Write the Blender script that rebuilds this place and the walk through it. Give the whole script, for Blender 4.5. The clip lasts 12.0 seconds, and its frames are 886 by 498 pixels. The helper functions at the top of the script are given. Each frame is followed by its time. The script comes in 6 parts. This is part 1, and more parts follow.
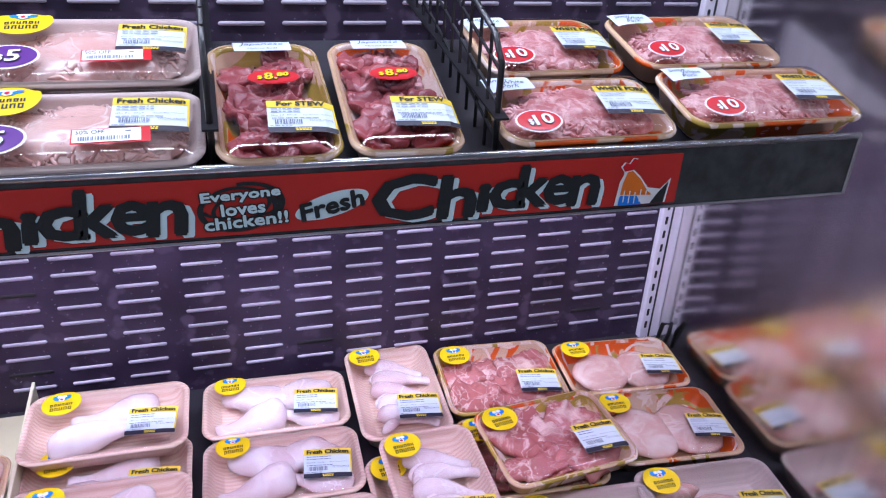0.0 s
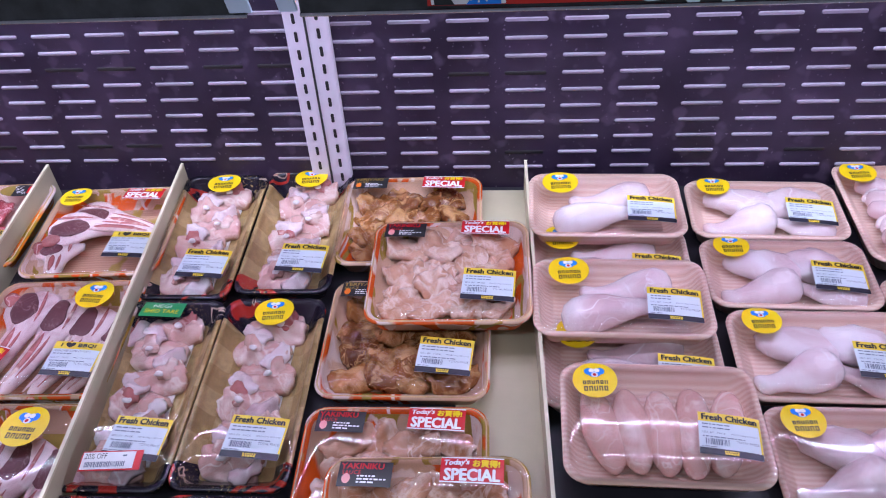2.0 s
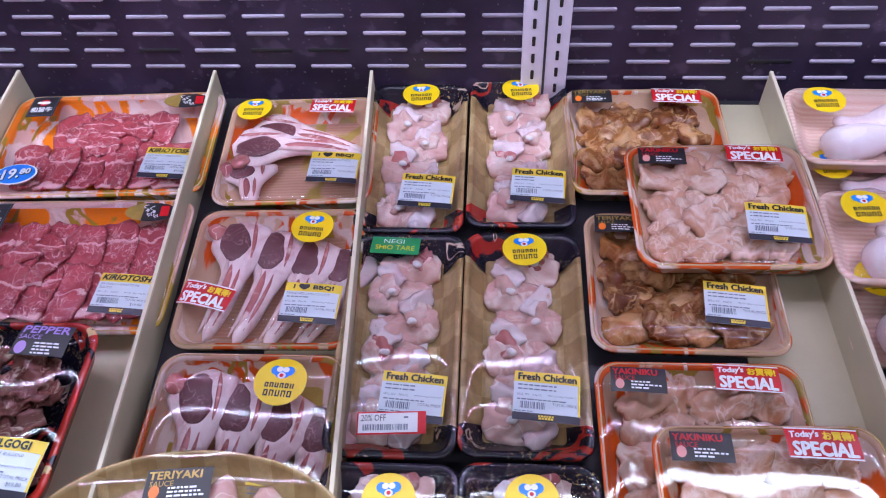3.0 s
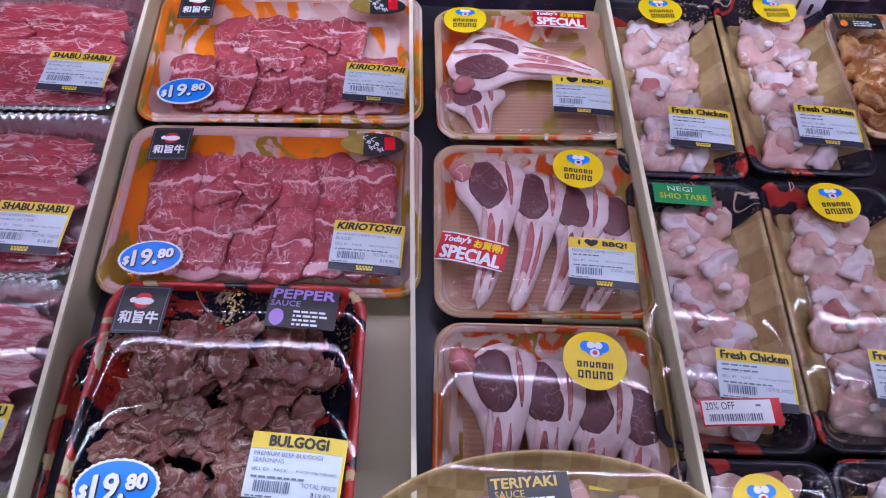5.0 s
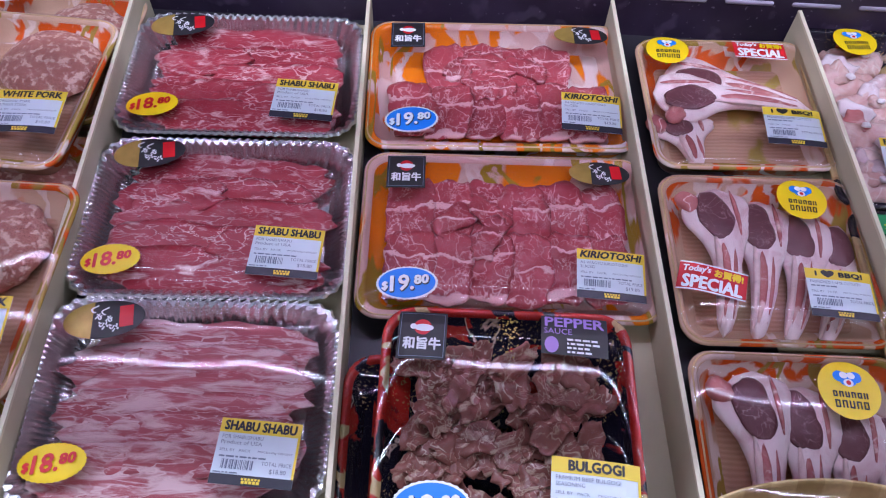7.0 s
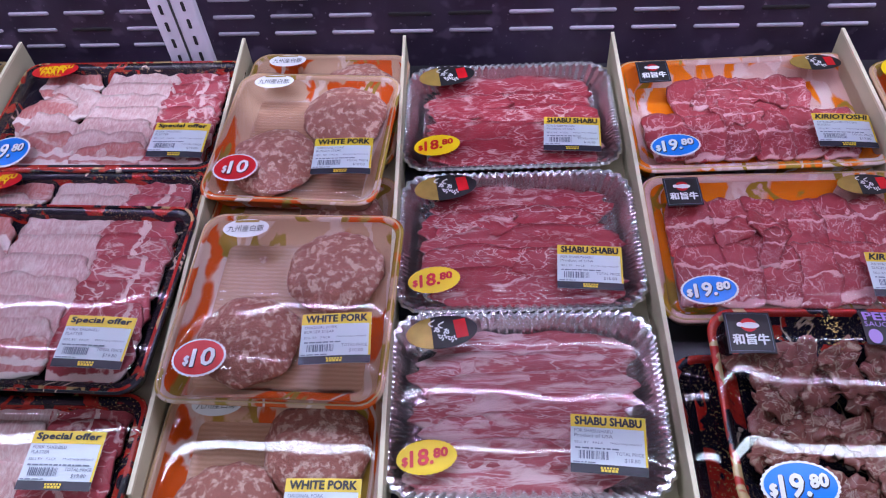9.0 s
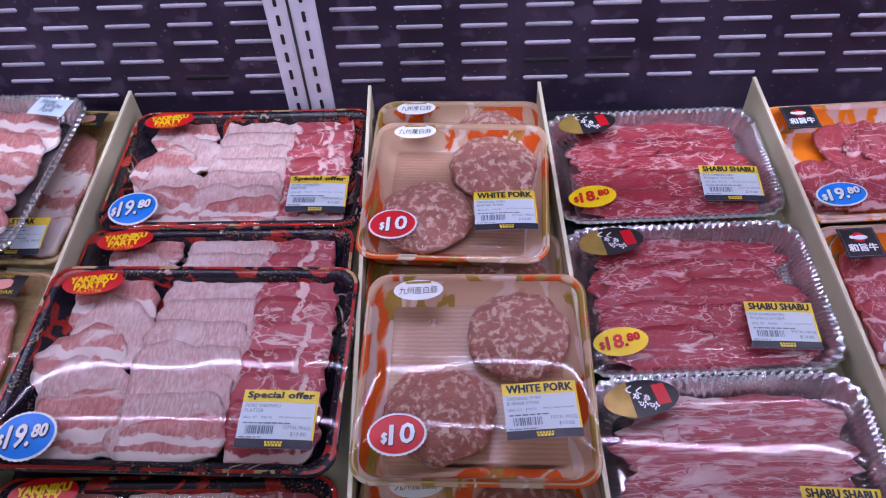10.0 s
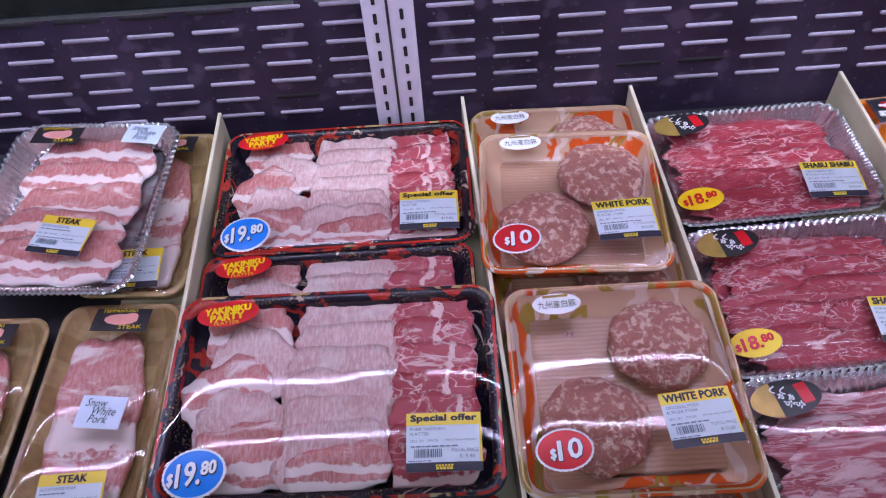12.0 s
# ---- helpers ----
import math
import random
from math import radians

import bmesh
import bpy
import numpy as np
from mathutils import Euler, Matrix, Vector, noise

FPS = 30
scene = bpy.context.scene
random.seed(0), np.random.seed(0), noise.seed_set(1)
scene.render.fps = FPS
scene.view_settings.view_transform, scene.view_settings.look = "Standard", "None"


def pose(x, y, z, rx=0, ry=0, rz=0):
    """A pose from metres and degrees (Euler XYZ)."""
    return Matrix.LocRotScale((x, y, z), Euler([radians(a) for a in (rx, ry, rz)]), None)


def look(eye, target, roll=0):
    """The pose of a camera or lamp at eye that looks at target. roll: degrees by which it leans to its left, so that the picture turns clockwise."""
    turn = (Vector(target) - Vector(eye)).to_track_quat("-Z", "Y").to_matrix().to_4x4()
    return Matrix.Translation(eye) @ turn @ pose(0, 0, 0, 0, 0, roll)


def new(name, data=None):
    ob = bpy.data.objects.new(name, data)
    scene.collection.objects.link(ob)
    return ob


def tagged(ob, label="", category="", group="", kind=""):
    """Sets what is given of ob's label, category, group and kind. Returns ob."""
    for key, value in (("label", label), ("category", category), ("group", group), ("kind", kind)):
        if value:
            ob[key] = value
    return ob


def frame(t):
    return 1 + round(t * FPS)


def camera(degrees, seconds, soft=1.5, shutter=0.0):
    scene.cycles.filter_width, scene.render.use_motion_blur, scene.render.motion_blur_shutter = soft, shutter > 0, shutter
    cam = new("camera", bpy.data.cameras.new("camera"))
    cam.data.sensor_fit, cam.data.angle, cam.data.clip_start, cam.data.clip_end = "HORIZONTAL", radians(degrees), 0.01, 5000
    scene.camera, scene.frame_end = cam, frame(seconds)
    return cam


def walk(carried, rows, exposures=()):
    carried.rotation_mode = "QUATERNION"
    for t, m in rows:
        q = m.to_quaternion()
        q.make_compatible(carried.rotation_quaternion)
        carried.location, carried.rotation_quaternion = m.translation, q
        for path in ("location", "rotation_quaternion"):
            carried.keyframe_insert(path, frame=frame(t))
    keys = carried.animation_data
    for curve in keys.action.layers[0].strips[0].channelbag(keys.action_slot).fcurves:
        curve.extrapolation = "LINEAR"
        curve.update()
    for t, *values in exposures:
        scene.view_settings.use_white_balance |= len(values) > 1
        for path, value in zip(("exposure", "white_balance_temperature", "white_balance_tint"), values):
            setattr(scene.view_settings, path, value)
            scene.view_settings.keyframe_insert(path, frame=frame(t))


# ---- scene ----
cam = camera(61.5, 12.0, soft=1.1, shutter=0.0)
PATH = [
    (0.0, (0.55, -0.918, 1.494), (1.094, 0.784, 0.597), 3.2),
    (0.5, (0.528, -0.902, 1.483), (0.855, 0.818, 0.516), 1.5),
    (1.0, (0.494, -0.871, 1.449), (0.594, 0.812, 0.372), 0.4),
    (1.5, (0.418, -0.868, 1.45), (0.325, 0.754, 0.283), -2.1),
    (2.0, (0.256, -0.879, 1.437), (0.092, 0.65, 0.159), -3.9),
    (2.5, (0.118, -0.881, 1.422), (-0.058, 0.559, 0.045), -4.4),
    (3.0, (-0.041, -0.786, 1.422), (-0.187, 0.525, -0.082), -3.7),
    (3.2, (-0.104, -0.735, 1.425), (-0.229, 0.509, -0.136), -3.2),
    (4.8, (-0.335, -0.675, 1.336), (-0.308, 0.439, -0.325), 4.0),
    (5.0, (-0.371, -0.697, 1.341), (-0.34, 0.453, -0.295), 3.7),
    (5.5, (-0.473, -0.732, 1.35), (-0.38, 0.467, -0.248), 4.8),
    (6.0, (-0.534, -0.714, 1.37), (-0.451, 0.472, -0.238), 4.4),
    (6.5, (-0.561, -0.698, 1.367), (-0.527, 0.451, -0.269), 3.7),
    (8.3, (-0.61, -0.721, 1.376), (-0.753, 0.463, -0.23), -2.9),
    (8.5, (-0.651, -0.738, 1.389), (-0.825, 0.471, -0.194), -4.6),
    (9.0, (-0.786, -0.781, 1.398), (-0.965, 0.486, -0.139), -5.7),
    (9.5, (-0.88, -0.795, 1.397), (-1.033, 0.519, -0.104), -5.3),
    (10.0, (-0.985, -0.742, 1.402), (-1.09, 0.581, -0.094), -4.0),
    (10.5, (-1.065, -0.714, 1.412), (-1.136, 0.596, -0.098), -3.8),
    (11.0, (-1.111, -0.715, 1.422), (-1.152, 0.567, -0.113), -4.2),
    (11.5, (-1.156, -0.726, 1.436), (-1.182, 0.544, -0.109), -4.7),
    (12.0, (-1.135, -0.721, 1.44), (-1.172, 0.56, -0.095), -4.9),
]
walk(cam, [(t, look(eye, target, roll)) for t, eye, target, roll in PATH], [(0.0, 0.26), (1.0, 0.20), (2.0, 0.0), (3.0, -0.20), (5.0, -0.44), (12.0, -0.36)])

# ---- light ----
LEFT, RIGHT = -2.45, 1.228          # the two ends of the display case


def lamp(name, m, sx, sy, watts, colour):
    data = bpy.data.lights.new(name, "AREA")
    data.shape, data.size, data.size_y, data.energy, data.color = "RECTANGLE", sx, sy, watts, colour
    ob = new(name, data)
    ob.matrix_world = m
    return ob


world = bpy.data.worlds.new("shop_air")
world.use_nodes = True
world.node_tree.nodes["Background"].inputs[0].default_value = (0.66, 0.74, 1.0, 1)
world.node_tree.nodes["Background"].inputs[1].default_value = 0.45
scene.world = world
COOL = (0.70, 0.76, 1.0)
lamp("canopy_lamp", look((-0.6, -0.16, 2.025), (-0.6, -0.26, 1.2)), 3.5, 0.05, 33, COOL)
for i in range(3):
    lamp("ceiling_lamp", look((-2.6 + 2.0 * i, -1.75, 2.93), (-2.6 + 2.0 * i, -1.75, 0)), 1.2, 0.18, 13, (0.74, 0.80, 1.0))

# ---- materials ----


def material(name):
    m = bpy.data.materials.new(name)
    m.use_nodes = True
    nt = m.node_tree
    return m, nt, nt.nodes["Principled BSDF"]


def node(nt, kind, **sets):
    n = nt.nodes.new(kind)
    for key, value in sets.items():
        n.inputs[key].default_value = value
    return n


def coords(nt, space="Object", scale=(1, 1, 1), shuffle=True):
    """Coordinates, shifted at random from object to object."""
    tc, mp = nt.nodes.new("ShaderNodeTexCoord"), nt.nodes.new("ShaderNodeMapping")
    mp.inputs["Scale"].default_value = scale
    nt.links.new(tc.outputs[space], mp.inputs["Vector"])
    if shuffle:
        info, mul = nt.nodes.new("ShaderNodeObjectInfo"), nt.nodes.new("ShaderNodeMath")
        mul.operation = "MULTIPLY"
        mul.inputs[1].default_value = 37.0
        nt.links.new(info.outputs["Random"], mul.inputs[0])
        nt.links.new(mul.outputs[0], mp.inputs["Location"])
    return mp.outputs["Vector"]


def ramp(nt, fac, stops):
    r = nt.nodes.new("ShaderNodeValToRGB")
    els = r.color_ramp.elements
    while len(els) < len(stops):
        els.new(0.5)
    for e, (p, c) in zip(els, stops):
        e.position, e.color = p, (*c, 1)
    nt.links.new(fac, r.inputs["Fac"])
    return r.outputs["Color"]


def mixed(nt, fac, a, b):
    n = nt.nodes.new("ShaderNodeMix")
    n.data_type = "RGBA"
    nt.links.new(fac, n.inputs["Factor"])
    for socket, v in ((n.inputs[6], a), (n.inputs[7], b)):
        if isinstance(v, tuple):
            socket.default_value = (*v, 1)
        else:
            nt.links.new(v, socket)
    return n.outputs[2]


def noisy(nt, vec, scale, detail=4, rough=0.55, distort=0.0):
    n = node(nt, "ShaderNodeTexNoise", Scale=scale, Detail=detail, Roughness=rough, Distortion=distort)
    nt.links.new(vec, n.inputs["Vector"])
    return n.outputs["Fac"]


def bumped(nt, bsdf, height, strength, distance=0.002):
    b = node(nt, "ShaderNodeBump", Strength=strength, Distance=distance)
    nt.links.new(height, b.inputs["Height"])
    nt.links.new(b.outputs["Normal"], bsdf.inputs["Normal"])


def plain(name, colour, rough=0.5, metal=0.0, vary=0.12, scale=40, bump=0.1):
    """Paint, paper or plastic with faint unevenness at two scales."""
    m, nt, b = material(name)
    v = coords(nt)
    f = noisy(nt, v, scale, 5)
    dark = tuple(c * (1 - vary) for c in colour)
    light = tuple(min(1, c * (1 + vary)) for c in colour)
    nt.links.new(ramp(nt, f, [(0.3, dark), (0.7, light)]), b.inputs["Base Color"])
    b.inputs["Roughness"].default_value, b.inputs["Metallic"].default_value = rough, metal
    if bump:
        bumped(nt, b, noisy(nt, v, scale * 8, 3), bump, 0.0006)
    return m


def threads(nt, v, scale, width, distort, gate):
    """Thin wandering lines, kept only where a broader pattern lets them through."""
    g = noisy(nt, v, scale, 3, 0.5, distort)
    lines = ramp(nt, g, [(0.5 - width, (0, 0, 0)), (0.5, (1, 1, 1)), (0.5 + width, (0, 0, 0))])
    keep = ramp(nt, noisy(nt, v, scale * 0.31, 2, 0.5), [(gate - 0.08, (0.08, 0.08, 0.08)), (gate + 0.10, (1, 1, 1))])
    mul = nt.nodes.new("ShaderNodeMath")
    mul.operation = "MULTIPLY"
    nt.links.new(lines, mul.inputs[0])
    nt.links.new(keep, mul.inputs[1])
    return mul.outputs[0]


def meat(name, lean, fat, scale, stretch=(1, 1, 1), share=0.5, edge=0.10, rough=0.38, distort=1.2, bump=0.35, dark=None, web=0.0, bands=(), grain=0.0):
    """Raw meat: lean with patches and threads of fat; bands are strips of fat (axis, place, half width) across a slice."""
    m, nt, b = material(name)
    v = coords(nt, "Object", stretch)
    deep = dark or tuple(c * 0.55 for c in lean)
    body = ramp(nt, noisy(nt, v, scale * 0.35, 3), [(0.3, deep), (0.7, lean)])
    col = mixed(nt, ramp(nt, noisy(nt, v, scale, 6, 0.6, distort), [(share - edge, (0, 0, 0)), (share + edge, (1, 1, 1))]), body, fat)
    if web:
        col = mixed(nt, threads(nt, v, scale * 0.8, web, distort * 0.7, 0.47), col, fat)
        col = mixed(nt, threads(nt, v, scale * 1.9, web * 1.2, distort * 0.5, 0.52), col, fat)
    if grain:
        fibres = ramp(nt, noisy(nt, coords(nt, "Object", (1.0, 0.25, 1)), 420, 3, 0.6), [(0.42, (0, 0, 0)), (0.66, (grain, grain, grain))])
        col = mixed(nt, fibres, col, fat)
    for axis, place, half in bands:
        tc, sep, add = nt.nodes.new("ShaderNodeTexCoord"), nt.nodes.new("ShaderNodeSeparateXYZ"), nt.nodes.new("ShaderNodeMath")
        nt.links.new(tc.outputs["Generated"], sep.inputs[0])
        info, slide = nt.nodes.new("ShaderNodeObjectInfo"), nt.nodes.new("ShaderNodeMath")
        slide.operation = "MULTIPLY_ADD"
        slide.inputs[1].default_value = 0.28
        nt.links.new(info.outputs["Random"], slide.inputs[0])
        nt.links.new(sep.outputs[axis], slide.inputs[2])
        add.operation = "MULTIPLY_ADD"
        nt.links.new(noisy(nt, coords(nt, "Object"), 30 + 12 * place, 4, 0.6), add.inputs[0])
        add.inputs[1].default_value = 0.45
        nt.links.new(slide.outputs[0], add.inputs[2])
        c = place + 0.365
        strip = ramp(nt, add.outputs[0], [(c - half - 0.025, (0, 0, 0)), (c - half, (1, 1, 1)), (c + half, (1, 1, 1)), (c + half + 0.025, (0, 0, 0))])
        col = mixed(nt, strip, col, fat)
    nt.links.new(col, b.inputs["Base Color"])
    b.inputs["Roughness"].default_value = rough
    b.inputs["Specular IOR Level"].default_value = 0.45
    bumped(nt, b, noisy(nt, v, scale * 2.2, 6), bump, 0.003)
    return m


def printed(name, base, strokes, scale, stretch=(1, 1, 1), rough=0.24, fine=None, specks=None):
    """A plastic tray printed with brush strokes: (where, how wide, colour) on the base colour."""
    m, nt, b = material(name)
    v = coords(nt, "Object", stretch)
    col = base
    if fine:
        w = node(nt, "ShaderNodeTexWave", Scale=fine[0], Distortion=fine[2], Detail=2.0)
        w.bands_direction = "Y"
        nt.links.new(coords(nt, "Object", (1, 1, 1)), w.inputs["Vector"])
        col = mixed(nt, w.outputs["Fac"], base, fine[1])
    for i, (where, wide, colour) in enumerate(strokes):
        f = noisy(nt, v, scale * (1 + 0.23 * i), 5, 0.42, 0.8)
        mask = ramp(nt, f, [(where - wide, (0, 0, 0)), (where - wide + 0.012, (1, 1, 1)), (where + wide, (1, 1, 1)), (where + wide + 0.012, (0, 0, 0))])
        col = mixed(nt, mask, col, colour)
    if specks:
        cloud = ramp(nt, noisy(nt, v, 14, 2), [(0.45, (0, 0, 0)), (0.60, (1, 1, 1))])
        dust = ramp(nt, noisy(nt, v, 420, 2, 0.5), [(0.60, (0, 0, 0)), (0.66, (1, 1, 1))])
        mul = nt.nodes.new("ShaderNodeMath")
        mul.operation = "MULTIPLY"
        nt.links.new(cloud, mul.inputs[0])
        nt.links.new(dust, mul.inputs[1])
        col = mixed(nt, mul.outputs[0], col, specks)
    nt.links.new(col, b.inputs["Base Color"])
    b.inputs["Roughness"].default_value = rough
    bumped(nt, b, noisy(nt, v, 90, 2), 0.08, 0.001)
    return m


def checked(name, a, c, size):
    m, nt, b = material(name)
    k = node(nt, "ShaderNodeTexChecker", Scale=1 / size)
    k.inputs["Color1"].default_value, k.inputs["Color2"].default_value = (*a, 1), (*c, 1)
    nt.links.new(coords(nt, "Object", (1, 0.7, 0.02), False), k.inputs["Vector"])
    grain = ramp(nt, noisy(nt, coords(nt), 120, 3), [(0.3, (0.75, 0.75, 0.75)), (0.7, (1, 1, 1))])
    mul = nt.nodes.new("ShaderNodeMix")
    mul.data_type, mul.blend_type = "RGBA", "MULTIPLY"
    mul.inputs["Factor"].default_value = 1.0
    nt.links.new(k.outputs["Color"], mul.inputs[6])
    nt.links.new(grain, mul.inputs[7])
    nt.links.new(mul.outputs[2], b.inputs["Base Color"])
    b.inputs["Roughness"].default_value = 0.3
    return m


def film_material():
    """Cling film: clear, with a thin gloss that grows at grazing angles."""
    m = bpy.data.materials.new("cling_film")
    m.use_nodes = True
    nt = m.node_tree
    nt.nodes.remove(nt.nodes["Principled BSDF"])
    out = nt.nodes["Material Output"]
    clear, gloss, mix = nt.nodes.new("ShaderNodeBsdfTransparent"), nt.nodes.new("ShaderNodeBsdfGlossy"), nt.nodes.new("ShaderNodeMixShader")
    gloss.inputs["Roughness"].default_value = 0.006
    clear.inputs["Color"].default_value = (0.97, 0.97, 0.985, 1)
    fres = node(nt, "ShaderNodeFresnel", IOR=1.40)
    v = coords(nt)
    bump = node(nt, "ShaderNodeBump", Strength=0.02, Distance=0.003)
    nt.links.new(noisy(nt, v, 22, 2, 0.4, 1.0), bump.inputs["Height"])
    nt.links.new(bump.outputs["Normal"], gloss.inputs["Normal"])
    nt.links.new(bump.outputs["Normal"], fres.inputs["Normal"])
    nt.links.new(fres.outputs[0], mix.inputs[0])
    nt.links.new(clear.outputs[0], mix.inputs[1])
    nt.links.new(gloss.outputs[0], mix.inputs[2])
    nt.links.new(mix.outputs[0], out.inputs["Surface"])
    return m


def glow(name, colour, strength):
    m, nt, b = material(name)
    b.inputs["Base Color"].default_value = (0.8, 0.8, 0.8, 1)
    b.inputs["Emission Color"].default_value = (*colour, 1)
    b.inputs["Emission Strength"].default_value = strength
    return m


def panel_material():
    """Dark violet-grey coated steel with pale smears and specks."""
    m, nt, b = material("coated_steel")
    v = coords(nt, "Object", (1, 1, 1), False)
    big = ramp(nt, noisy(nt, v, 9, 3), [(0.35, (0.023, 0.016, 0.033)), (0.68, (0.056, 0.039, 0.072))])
    spots = ramp(nt, noisy(nt, v, 34, 2, 0.4), [(0.58, (0, 0, 0)), (0.66, (0.6, 0.6, 0.6))])
    col = mixed(nt, spots, big, (0.11, 0.080, 0.13))
    speck = ramp(nt, noisy(nt, v, 170, 2, 0.4), [(0.68, (0, 0, 0)), (0.72, (0.5, 0.5, 0.5))])
    col = mixed(nt, speck, col, (0.25, 0.21, 0.28))
    nt.links.new(col, b.inputs["Base Color"])
    b.inputs["Roughness"].default_value, b.inputs["Specular IOR Level"].default_value = 0.42, 0.25
    bumped(nt, b, noisy(nt, v, 60, 3), 0.15, 0.001)
    return m


def steel_material(name, colour, rough, scale=(400, 4, 4)):
    m, nt, b = material(name)
    f = noisy(nt, coords(nt, "Object", scale, False), 1.0, 4)
    nt.links.new(ramp(nt, f, [(0.3, tuple(c * 0.85 for c in colour)), (0.7, colour)]), b.inputs["Base Color"])
    b.inputs["Metallic"].default_value, b.inputs["Roughness"].default_value = 1.0, rough
    bumped(nt, b, noisy(nt, coords(nt, "Object", (1, 1, 1), False), 7, 2), 0.12, 0.01)
    return m


